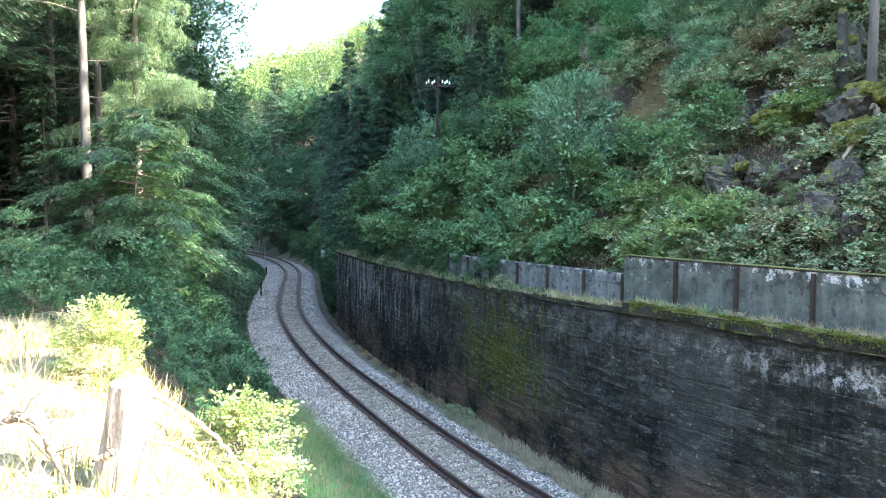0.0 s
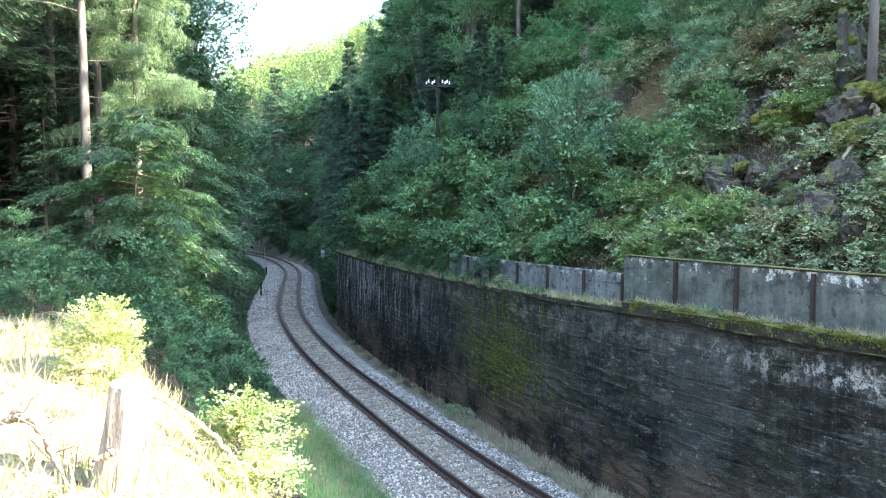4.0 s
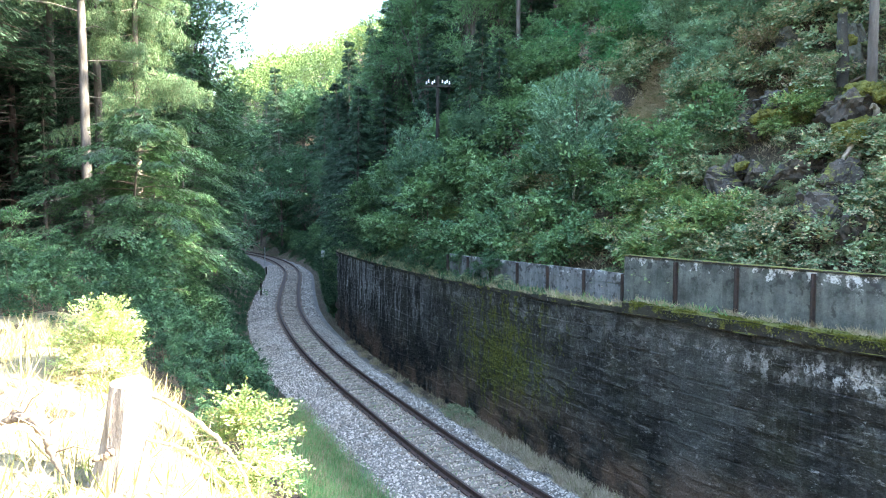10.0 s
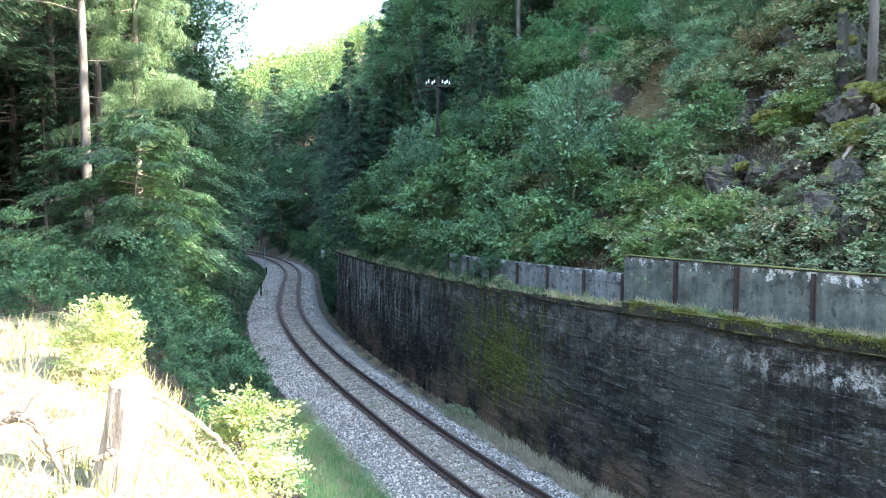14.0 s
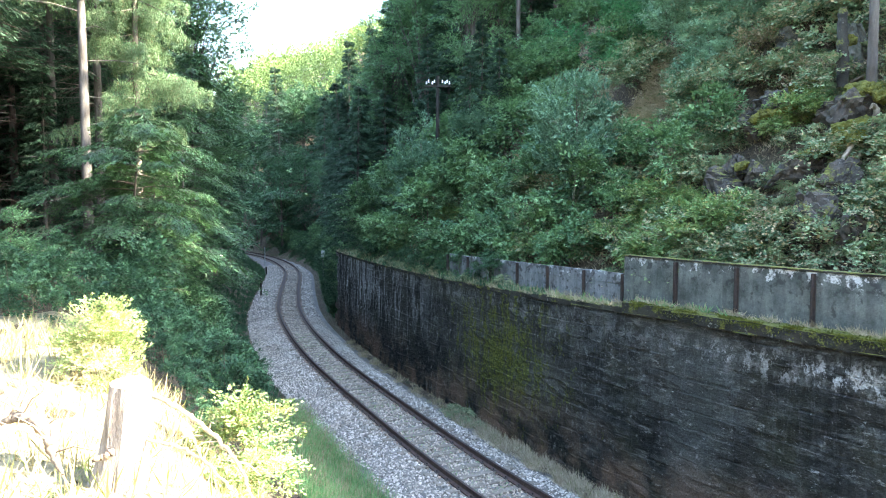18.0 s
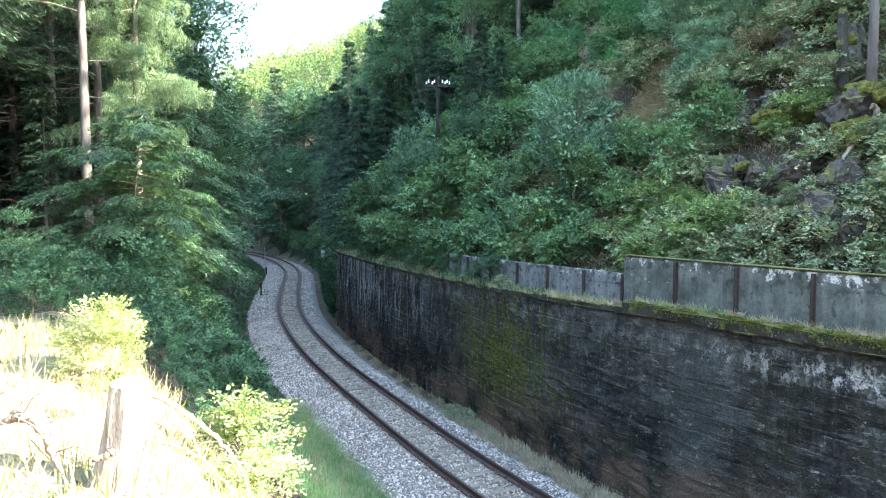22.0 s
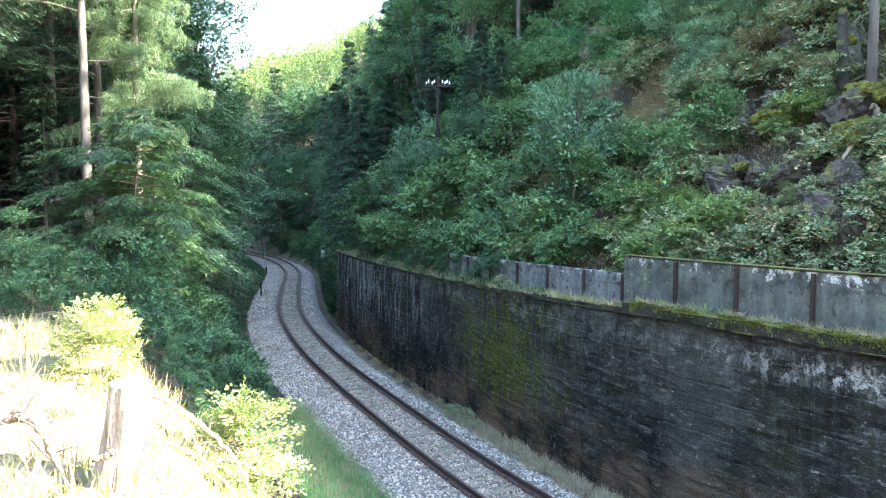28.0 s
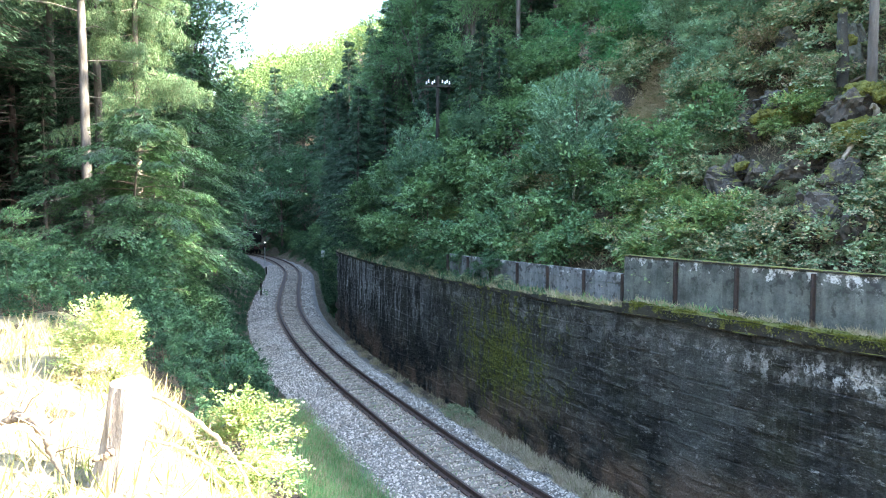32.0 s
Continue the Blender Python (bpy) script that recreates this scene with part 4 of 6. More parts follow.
def broad_tree(seed, h, rad, z0, sprays, m, leaf, slim=0.6, droop=0.2, trunk_r=None, length=None, limbs=16, lift=0.25):
    """A leafy tree or shrub whose crown is a heap of leafy clumps: (wood, crown) meshes, foot at the origin."""
    rng = np.random.RandomState(seed)
    zc, rz = (h + z0) / 2, (h - z0) / 2
    k = max(9, sprays // 16)
    cd = on_sphere(rng, k)
    cd[:, 2] = np.where(rng.rand(k) < 0.3, abs(cd[:, 2]), cd[:, 2])
    cr = rng.uniform(0.25, 1, k) ** 0.4 * lumpy(rng, cd)
    core = cd * cr[:, None] * [0.82 * rad, 0.82 * rad, 0.85 * rz] + [0, 0, zc]
    size = rad * rng.uniform(0.24, 0.44, k)
    own = rng.randint(k, size=sprays)
    e = on_sphere(rng, sprays)
    e[:, 2] = np.where(rng.rand(sprays) < 0.75, abs(e[:, 2]), e[:, 2])
    p = core[own] + e * (size[own] * rng.uniform(0.6, 1.05, sprays))[:, None] * [1, 1, 0.7]
    p[:, 2] = np.maximum(p[:, 2], 0.12)
    out = unit(e + 0.7 * cd[own])
    a = out * [1, 1, 0.45] + rng.normal(0, 0.3, (sprays, 3)) + [0, 0, lift]
    L = (length or rad * 0.32) * rng.uniform(0.55, 1.2, sprays)
    v, f = spray_leaves(rng, p - unit(a) * L[:, None] * 0.4, a, L, m, leaf, slim, droop, 0.06, 0.3, out)
    # larger inner leaves, added to block light inside the crown
    if h > 1.6 and not 121 <= seed <= 124:
        n = sprays * 2 // 5
        q = core[rng.randint(k, size=n)] * [0.8, 0.8, 1] + rng.normal(0, 0.12, (n, 3)) * rad
        q[:, 2] = np.maximum(q[:, 2] - 0.1 * rad, 0.1)
        v2, f2 = spray_leaves(rng, q, rng.normal(0, 1, (n, 3)), (length or rad * 0.32) * rng.uniform(0.7, 1.2, n), max(6, m // 2), leaf * 1.2, 0.7, 0.1, 0.2, 0.8)
        v, f = np.vstack([v, v2]), np.vstack([f, f2 + len(v)])
    crown = raw("crown", v, f)
    stem = Heap()
    tr = trunk_r or max(0.02, h * 0.012)
    t = np.linspace(0, 1, 9)
    bend = rng.normal(0, 0.03 * h, 2)
    spine = np.stack([bend[0] * t**2, bend[1] * t**2, t * (zc + rz * 0.75) - 0.35], 1)
    stem.add(*tube(spine, tr * (1.12 - 0.95 * t) * (1 + 0.35 * np.exp(-t * 14)), 8))
    wood = Heap()
    for i in rng.permutation(k)[:limbs]:
        hz = np.clip(core[i, 2] * rng.uniform(0.45, 0.75) / max(spine[-1, 2], 0.1), 0.05, 0.95)
        g = np.array([np.interp(hz, t, spine[:, c]) for c in range(3)])
        tip = core[i]
        q = np.array([g, g * 0.55 + tip * 0.45 + [0, 0, 0.07 * h * rng.uniform(-0.3, 1)], tip])
        wood.add(*tube(q, tr * np.array([0.42, 0.26, 0.08]) * (1.1 - 0.6 * hz), 5))
    j = rng.choice(sprays, sprays // 2, False)
    wood.add(*twig_lines(core[own[j]], p[j], tr * 0.05 + 0.003))
    return stem.mesh("trunk", True), crown, wood.mesh("branchwork", True)


def beech(seed, h, rad, z0, layer=0.42, per=6, m=18, leaf=0.075, trunk_r=0.08, bend=0.0):
    """A beech with flat, drooping fans of leaves in layers."""
    rng = np.random.RandomState(seed)
    P, A, L = [], [], []
    stem, wood = Heap(), Heap()
    t = np.linspace(0, 1, 9)
    spine = np.stack([bend * t**2, 0 * t, t * h * 0.97 - 0.3], 1)
    stem.add(*tube(spine, trunk_r * (1.1 - 0.95 * t) * (1 + 0.35 * np.exp(-t * 14)), 8))
    z = z0
    while z < h:
        k = (z - z0) / (h - z0)
        for i in range(per):
            ang = rng.uniform(0, 6.3)
            reach = rad * (0.78 + 0.22 * math.sin(math.pi * k)) * (1 - 0.85 * k**3) * rng.uniform(0.45, 1.15) + 0.2
            e = np.array([math.cos(ang), math.sin(ang), 0.0])
            foot = np.array([np.interp(z / h, t, spine[:, 0]), 0, z + rng.uniform(-0.2, 0.2)])
            u = np.linspace(0, 1, 7)
            rise, fall = rng.uniform(0.05, 0.30), rng.uniform(0.15, 0.5)
            q = foot + e * (u * reach)[:, None] + np.array([0, 0, 1.0]) * (reach * (rise * u - fall * u**2.2))[:, None]
            wood.add(*tube(q, 0.013 * (1.1 - u) * (0.4 + reach / rad), 4))
            side = np.array([-e[1], e[0], 0])
            for w in np.arange(0.22, 1.0, 0.24 / reach):
                c = np.array([np.interp(w, u, q[:, b]) for b in range(3)])
                for sg in (-1, 1):
                    P.append(c)
                    A.append(e * rng.uniform(0.6, 1.2) + sg * side * rng.uniform(0.5, 1.1) + [0, 0, -0.35 * w])
                    L.append(reach * rng.uniform(0.20, 0.36) * (1.15 - 0.5 * w) + 0.12)
            P.append(q[-2]), A.append(q[-1] - q[-2]), L.append(0.45)
        z += layer * rng.uniform(0.8, 1.2)
    P, A, L = np.array(P), np.array(A), np.array(L)
    v, f = spray_leaves(rng, P, A, L, m, leaf, 0.62, 0.28, 0.02, 0.22)
    wood.add(*twig_lines(P, P + unit(A) * L[:, None] * 0.9 - [0, 0, 0.04], 0.004))
    return stem.mesh("trunk", True), raw("crown", v, f), wood.mesh("branchwork", True)


def conifer(seed, h, rad, z0, whorl=0.5, per=7, m=22, needle=0.32, trunk_r=None, hang=0.5, dead=0, strands=0):
    """A spruce: (wood, crown) meshes with whorls of drooping boughs."""
    rng = np.random.RandomState(seed)
    P, A, L = [], [], []
    z = z0
    while z < h - 0.3:
        k = (h - z) / (h - z0)
        for i in range(per):
            ang = rng.uniform(0, 6.3)
            length = rad * k**0.75 * rng.uniform(0.55, 1.12) + 0.15
            P.append((0, 0, z + rng.uniform(-0.25, 0.25)))
            A.append((math.cos(ang), math.sin(ang), rng.uniform(-0.35, 0.1)))
            L.append(length)
        z += whorl * rng.uniform(0.8, 1.2)
    P, A, L = np.array(P), unit(np.array(A)), np.array(L)
    k = len(P)
    side = unit(np.cross(A, [0, 0, 1.0]))
    u = rng.uniform(0.12, 1.0, (k, m)) ** 0.8
    w = rng.normal(0, 0.20, (k, m)) * L[:, None] * (1.15 - u)
    c = P[:, None] + A[:, None] * (u * L[:, None])[..., None] + side[:, None] * w[..., None]
    c[..., 2] += -0.22 * L[:, None] * u**2 + 0.12 * L[:, None] * u - abs(w) * 0.35 - rng.uniform(0, 0.3 * hang, (k, m))
    d = A[:, None] * 0.8 + side[:, None] * (np.sign(w) * rng.uniform(0.1, 0.9, (k, m)))[..., None] + rng.normal(0, 0.2, (k, m, 3))
    d[..., 2] -= hang * rng.uniform(0.3, 1.5, (k, m))
    n = np.cross(d, side[:, None] + rng.normal(0, 0.5, (k, m, 3)))
    size = needle * rng.uniform(0.6, 1.3, k * m)
    v, f = leaves(c.reshape(-1, 3), d.reshape(-1, 3), n.reshape(-1, 3), size, size * rng.uniform(0.18, 0.34, k * m), 0.25)
    if strands:
        u = rng.uniform(0.2, 1.0, (k, strands))
        w = rng.normal(0, 0.12, (k, strands)) * L[:, None] * (1.2 - u)
        top = P[:, None] + A[:, None] * (u * L[:, None])[..., None] + side[:, None] * w[..., None]
        top[..., 2] += -0.22 * L[:, None] * u**2 + 0.12 * L[:, None] * u
        top = top.reshape(-1, 3)
        drop = rng.uniform(0.25, 1.15, len(top)) * (1.1 - 0.5 * u.ravel())
        g = rng.rand(len(top), 26)
        c = top[:, None] + rng.normal(0, 0.035, (len(top), 26, 3)) - (g * drop[:, None])[..., None] * np.array([0, 0, 1.0])
        d = rng.normal(0, 0.4, c.shape) - [0, 0, 0.8]
        q = needle * 0.85 * rng.uniform(0.6, 1.3, c.shape[0] * 26)
        v2, f2 = leaves(c.reshape(-1, 3), d.reshape(-1, 3), rng.normal(0, 1, (c.shape[0] * 26, 3)), q, q * 0.30, 0.25)
        v, f = np.vstack([v, v2]), np.vstack([f, f2 + len(v)])
    wood = Heap()
    t = np.linspace(0, 1, 14)
    tr = trunk_r or h * 0.011
    lean = rng.normal(0, 0.006 * h, 2)
    wood.add(*tube(np.stack([lean[0] * t**2, lean[1] * t**2, t * (h - 0.1) - 0.5], 1), tr * (1 - 0.9 * t) * (1 + 0.35 * np.exp(-t * 30)), 12))
    stem, wood = wood, Heap()
    tip = P + A * L[:, None] * 0.9
    tip[:, 2] -= 0.12 * L
    wood.add(*twig_lines(P, tip, 0.012 + 0.006 * L))
    for i in range(dead):
        zz, ang, ln = rng.uniform(1.0, z0 + 1), rng.uniform(0, 6.3), rng.uniform(0.5, 2.2)
        e = np.array([math.cos(ang), math.sin(ang), 0.0])
        q = np.array([[0, 0, zz], [0, 0, zz] + e * ln * 0.5 + [0, 0, 0.08], [0, 0, zz] + e * ln + [0, 0, rng.uniform(-0.25, 0.1)]])
        wood.add(*tube(q, [0.022, 0.014, 0.005], 4))
    return stem.mesh("trunk", True), raw("crown", v, f), wood.mesh("branchwork", True)


def plant(name, meshes, wood_mat, leaf_mat, label, category, at, group=""):
    ob = empty(name, label, category, at, group)
    part("trunk", meshes[0], wood_mat, ob)
    part("crown", meshes[1], leaf_mat, ob)["kind"] = "stuff"
    part("branchwork", meshes[2], wood_mat, ob)["kind"] = "stuff"
    return ob


def spot(x, y, turn=0.0, size=1.0, sink=0.05, lean=(0, 0), tall=1.0):
    z = ground_at(x, y) - sink
    return pose(x, y, z, lean[0], lean[1], turn) @ Matrix.Diagonal((size, size, size * tall, 1))


class Kind:
    """One kind of plant: built when first planted, then copied."""

    def __init__(self, name, meshes, wood_mat, leaf_mat, label, category, group=""):
        self.spec, self.first = (name, meshes, wood_mat, leaf_mat, label, category), None
        self.group = group

    def put(self, m, label=""):
        if self.first is None:
            ob = self.first = plant(*self.spec, m, self.group)
        else:
            ob = copy_thing(self.first, Matrix())
            ob.matrix_basis = m
        if label:
            ob["label"] = label
        return ob


ROCKS = [(10.43, 21.2, 1.25, "dark rock ledge overhung with moss", (1.1, 0.8, 0.7)), (11.3, 18.9, 1.05, "mossy green rock shelf", (1.1, 0.8, 0.8)),
         (8.3, 20.2, 0.95, "dark split rock outcrop among brambles", (0.8, 0.7, 1.0)), (9.03, 19.6, 0.62, "pale grey rock with a mossy top", (0.8, 0.7, 0.9)),
         (9.1, 16.6, 0.82, "craggy dark rock above the parapet", (1.0, 0.8, 1.1)), (9.45, 15.6, 0.7, "grey rock with roots above the parapet", (0.8, 0.7, 1.2)),
         (10.0, 17.05, 0.78, "dark upright rock among brambles", (0.9, 0.7, 1.1)), (12.3, 20.8, 1.05, "tall grey rock face with lichen", (0.5, 0.5, 1.35)),
         (11.5, 23.0, 0.6, "pale lichened rock on the slope", (0.85, 0.5, 0.95)), (9.6, 18.5, 0.95, "mossy rock shelf below withered scrub", (1.2, 0.7, 0.5)),
         (9.8, 21.3, 0.9, "brown rock under the mossy ledge", (0.8, 0.7, 1.0)), (8.75, 20.4, 0.6, "rust-brown rock on the slope", (0.8, 0.7, 0.9))]
BARE = [(8.7, 27.7, 1.0), (8.1, 27.5, 0.9), (7.55, 27.2, 0.9), (6.95, 27.0, 0.8), (9.2, 28.3, 0.8)]
rngp = np.random.RandomState(77)
SPRUCE = [Kind("spruce_tree", conifer(31 + i, h, r, z0, 0.62, 8, 42, 0.42), BARK, NEEDLES, "tall dark green spruce in the forest", "tree", "forest spruces")
          for i, (h, r, z0) in enumerate(((19, 3.6, 2.5), (16, 3.3, 1.0), (22, 3.9, 4.0)))]
# coarse spruces, mostly out of view, added to block sun and sky
SHADE_SPRUCE = [Kind("spruce_tree", conifer(36 + i, h, r, z0, 0.8, 7, 18, 0.68), BARK, NEEDLES, "tall dark green spruce in the forest", "tree", "forest spruces") for i, (h, r, z0) in enumerate(((19, 3.7, 2.0), (22, 4.0, 3.0)))]
TREE = [Kind("broadleaf_tree", broad_tree(41 + i, h, r, z0, 420, 16, 0.25, trunk_r=0.16, length=1.1, limbs=22), BARK, LEAF_SHADED, "leafy green deciduous tree on the valley side", "tree", "valley trees")
        for i, (h, r, z0) in enumerate(((12, 3.4, 1.5), (10, 3.2, 1.0), (14, 3.8, 2.5)))]
SHRUB = [Kind("shrub", broad_tree(51 + i, h, r, 0.1, 190, 15, 0.145, length=0.6, limbs=14, trunk_r=0.035), TWIG, LEAF_BROAD, "dense green deciduous shrub on the slope", "shrub", "slope shrubs")
         for i, (h, r) in enumerate(((2.6, 1.5), (2.1, 1.4), (3.4, 1.6)))]
# bushes in the darkened leaf, for places that lie in shade
SHADED_BUSH = [Kind("alder_bush", broad_tree(56 + i, h, r, 0.05, 120, 13, 0.165, length=0.75, limbs=14, trunk_r=0.035), TWIG, LEAF_SHADED, "dark green alder bush beside the line", "bush", "alder bushes") for i, (h, r) in enumerate(((2.6, 1.3), (3.3, 1.5)))]
SALLOW = [Kind("sallow", broad_tree(61 + i, h, r, 0.1, 560, 18, 0.155, 0.38, 0.0, length=0.7, limbs=40, trunk_r=0.06, lift=0.9), BARK, LEAF_SALLOW, "grey-green feathery sallow bush above the wall", "shrub", "sallow bushes")
          for i, (h, r) in enumerate(((5.4, 1.75), (5.8, 1.7)))]
BRAMBLE = [Kind("bramble", broad_tree(71 + i, h, r, 0.0, 180, 13, 0.084, 0.75, 0.3, length=0.42, limbs=10, trunk_r=0.014), TWIG, LEAF_BRAMBLE, "tangled bramble with green and withered leaves", "bramble", "brambles on the slope")
           for i, (h, r) in enumerate(((0.9, 0.85), (0.7, 1.0), (1.2, 0.9)))]
HAZEL = [Kind("hazel_bush", broad_tree(81 + i, h, r, 0.1, 240, 14, 0.092, 0.75, 0.25, length=0.5, limbs=12, trunk_r=0.02), TWIG, LEAF_BRIGHT, "bright yellow-green leafy bush above the parapet", "bush", "bright bushes")
         for i, (h, r) in enumerate(((1.5, 1.1), (1.1, 1.2)))]
EMERALD = [Kind("rowan_bush", broad_tree(58 + i, h, r, 0.1, 230, 15, 0.13, 0.5, length=0.6, limbs=16, trunk_r=0.035), TWIG, LEAF_EMERALD, "fresh green leafy bush high on the slope", "bush", "fresh green bushes") for i, (h, r) in enumerate(((3.0, 1.5), (2.3, 1.6)))]
PALE = [Kind("willow_shrub", broad_tree(65 + i, h, r, 0.1, 320, 15, 0.11, 0.42, 0.1, length=0.6, limbs=18, trunk_r=0.03, lift=0.5), TWIG, LEAF_PALE, "pale greyish-green willow shrub on the slope", "shrub", "willow shrubs") for i, (h, r) in enumerate(((2.4, 1.4), (1.7, 1.3)))]
WITHERED = [Kind("withered_scrub", broad_tree(91, 0.8, 0.9, 0.0, 130, 12, 0.072, 0.5, 0.3, length=0.4, limbs=16, trunk_r=0.012), TWIG, LEAF_DRY, "brown withered scrub on the rocky slope", "scrub", "withered scrub")]


def pick(kinds):
    return kinds[rngp.randint(len(kinds))]


def put(kinds, x, y, size=1.0, spread=0.15, sink=0.08, label="", tall=1.0):
    for rx, ry, rr, _, _ in ROCKS:
        if any(math.hypot(x + k * x / y - rx, y + k - ry) < 0.46 * rr for k in (0.0, 0.4, 0.7)):
            return None
    if any(math.hypot(x - 0.178 * k + 12.8, y + k - 72.1) < 1.5 for k in (0, 2, 4, 6, 8)):
        return None
    if any(math.hypot(x + k * x / y - rx, y + k - ry) < rr for rx, ry, rr in BARE for k in (0.0, 0.6, 1.2)):
        return None
    return pick(kinds).put(spot(x, y, rngp.uniform(0, 360), size * rngp.uniform(1 - spread, 1 + spread), sink, (rngp.uniform(-4, 4), rngp.uniform(-4, 4)), tall), label)


def put_sn(kinds, s, n, size=1.0, **k):
    x, y = at_line(s, n)
    return put(kinds, float(x), float(y), size, **k)


def scatter(kinds, s0, s1, n0, n1, gap, size=1.0, chance=1.0, **k):
    s = s0
    while s < s1:
        n = n0
        while n < n1:
            if rngp.rand() < chance:
                put_sn(kinds, s + rngp.uniform(-0.45, 0.45) * gap, n + rngp.uniform(-0.45, 0.45) * gap, size, **k)
            n += gap
        s += gap


# above the wall, near to far
scatter(BRAMBLE, S_STEP - 8, S_STEP - 1, 4.65, 5.6, 0.95, 0.9)
scatter(BRAMBLE, S_STEP - 0.8, S_STEP + 2.6, 4.6, 5.4, 0.9, 0.7)
scatter(HAZEL, S_STEP - 0.5, S_STEP + 3.5, 5.0, 6.6, 1.2, 0.85, 0.8)
scatter(BRAMBLE, S_STEP - 4, S_STEP + 2, 5.0, 8.5, 0.9, 0.7, 0.8)
scatter(BRAMBLE, S_STEP - 7, S_STEP + 10, 5.4, 12.0, 1.2, 1.1, 0.8)
scatter(WITHERED, S_STEP - 7, S_STEP + 14, 6.0, 18.0, 1.6, 1.2, 0.3)
scatter(BRAMBLE, S_STEP - 6, S_STEP + 3, 7.5, 11.5, 1.0, 0.6, 0.8)
scatter(WITHERED, S_STEP - 6, S_STEP + 3, 7.5, 12.0, 1.2, 0.8, 0.35)
scatter(BRAMBLE, S_STEP - 6, S_STEP + 12, 12.0, 18.0, 1.6, 1.35, 0.75)
scatter(SHRUB, S_STEP + 2.5, S_STEP + 13, 4.8, 8.5, 1.7, 0.85, 0.9)
scatter(SHRUB, S_STEP + 13, S_FAR + 4, 4.6, 12, 2.4, 1.15, 0.95)
scatter(HAZEL, S_STEP + 3, S_STEP + 22, 5.0, 5.8, 1.9, 0.9, 0.6)
for s, n in ((S_STEP + 0.2, 4.2), (S_STEP + 0.9, 4.3), (S_STEP - 0.5, 4.5)):
    put_sn(BRAMBLE, s, n, 0.6)
scatter(SHRUB, S_STEP + 10, S_STEP + 28, 12, 18, 2.6, 0.85, 0.75)
scatter(SHRUB, S_STEP - 6, S_STEP + 9, 13.5, 19, 2.8, 1.1, 0.35)
SALLOW[0].put(spot(5.0, 25.6, 20, 1.0))
SALLOW[1].put(spot(-1.3, 37.4, 120, 1.0))
SALLOW[0].put(spot(-4.4, 44.5, 200, 0.6))
SALLOW[1].put(spot(1.8, 36.0, 310, 0.75))
for s, n, sc in ((S_STEP + 8.6, 2.25, 0.5), (S_STEP + 7.8, 2.3, 0.45), (S_STEP + 9.3, 2.35, 0.4), (S_STEP + 6.9, 2.4, 0.35)):
    put_sn(BRAMBLE, s, n, sc)
for x, y, sc in ((8.75, 32.7, 1.0), (9.6, 32.8, 1.0), (7.9, 33.4, 0.8), (8.3, 31.4, 0.7), (9.1, 34.5, 0.9), (6.3, 35.6, 0.7), (7.0, 38.5, 0.7), (5.6, 38.6, 0.7), (10.4, 34.4, 0.9), (6.0, 41.5, 0.6)):
    put(EMERALD, x, y, sc)
for x, y, sc in ((10.1, 29.0, 1.0), (10.9, 28.0, 1.0), (9.6, 29.6, 0.9), (11.6, 29.3, 1.1), (10.6, 30.6, 1.2), (11.2, 26.4, 0.8), (10.2, 26.3, 0.7), (9.3, 26.2, 0.7), (9.9, 24.9, 0.6), (8.9, 24.9, 0.6), (8.2, 23.6, 0.55), (12.0, 31.4, 1.2), (12.9, 28.6, 1.2), (9.6, 23.4, 0.5), (8.6, 22.2, 0.45), (13.0, 25.6, 0.9), (11.5, 27.0, 0.9), (12.3, 27.9, 0.9), (10.3, 27.5, 0.8), (9.6, 28.9, 0.8), (11.1, 25.2, 0.6), (12.4, 26.0, 0.8), (11.9, 24.4, 0.5), (4.3, 30.2, 0.8), (3.1, 29.0, 0.7), (2.2, 31.0, 0.8), (0.2, 33.5, 0.9)):
    put(PALE, x, y, sc)
for x, y, sc in ((10.2, 19.6, 0.8), (10.6, 19.9, 0.7), (9.9, 20.0, 0.6)):
    pick(HAZEL).put(spot(x, y, 50 * x, sc))
for s, n, sc in ((73.9, 4.3, 0.62), (73.2, 4.25, 0.7), (72.5, 4.25, 0.7), (71.8, 4.25, 0.7), (74.6, 4.2, 0.7), (75.6, 4.3, 0.7), (76.6, 4.4, 0.6)):
    pick(HAZEL if s < 74 else BRAMBLE).put(spot(*[float(c) for c in at_line(s, n)], 70 * s, sc))
for s in np.arange(S_STEP + 6.5, S_FAR - 1, 0.75):
    x, y = at_line(s, 3.2 + rngp.uniform(-0.12, 0.12))
    k = rngp.uniform(0.24, 0.42) if s > 79 else 0.22
    pick(BRAMBLE if rngp.rand() < 0.5 else SHADED_BUSH).put(pose(float(x), float(y), wall_top(s) + 0.10, 0, 0, 77 * s) @ Matrix.Scale(k, 4))
for s in np.arange(S_STEP + 8, S_FAR - 1, 1.5):
    put_sn(SHRUB if rngp.rand() < 0.6 else SHADED_BUSH, s, 4.15 + rngp.uniform(-0.15, 0.3), rngp.uniform(0.36, 0.55))
for x, y, sc in ((11.2, 22.4, 0.8), (12.0, 22.0, 0.8), (12.6, 22.9, 0.9), (11.0, 24.0, 0.9), (12.9, 23.8, 1.0), (12.2, 23.3, 0.9), (10.7, 22.8, 0.7), (11.7, 21.6, 0.6), (12.9, 21.9, 0.8), (13.4, 22.6, 0.9), (10.4, 23.4, 0.8)):
    pick(WITHERED if x * 10 % 3 > 1 else BRAMBLE).put(spot(x, y, 77 * x, sc))
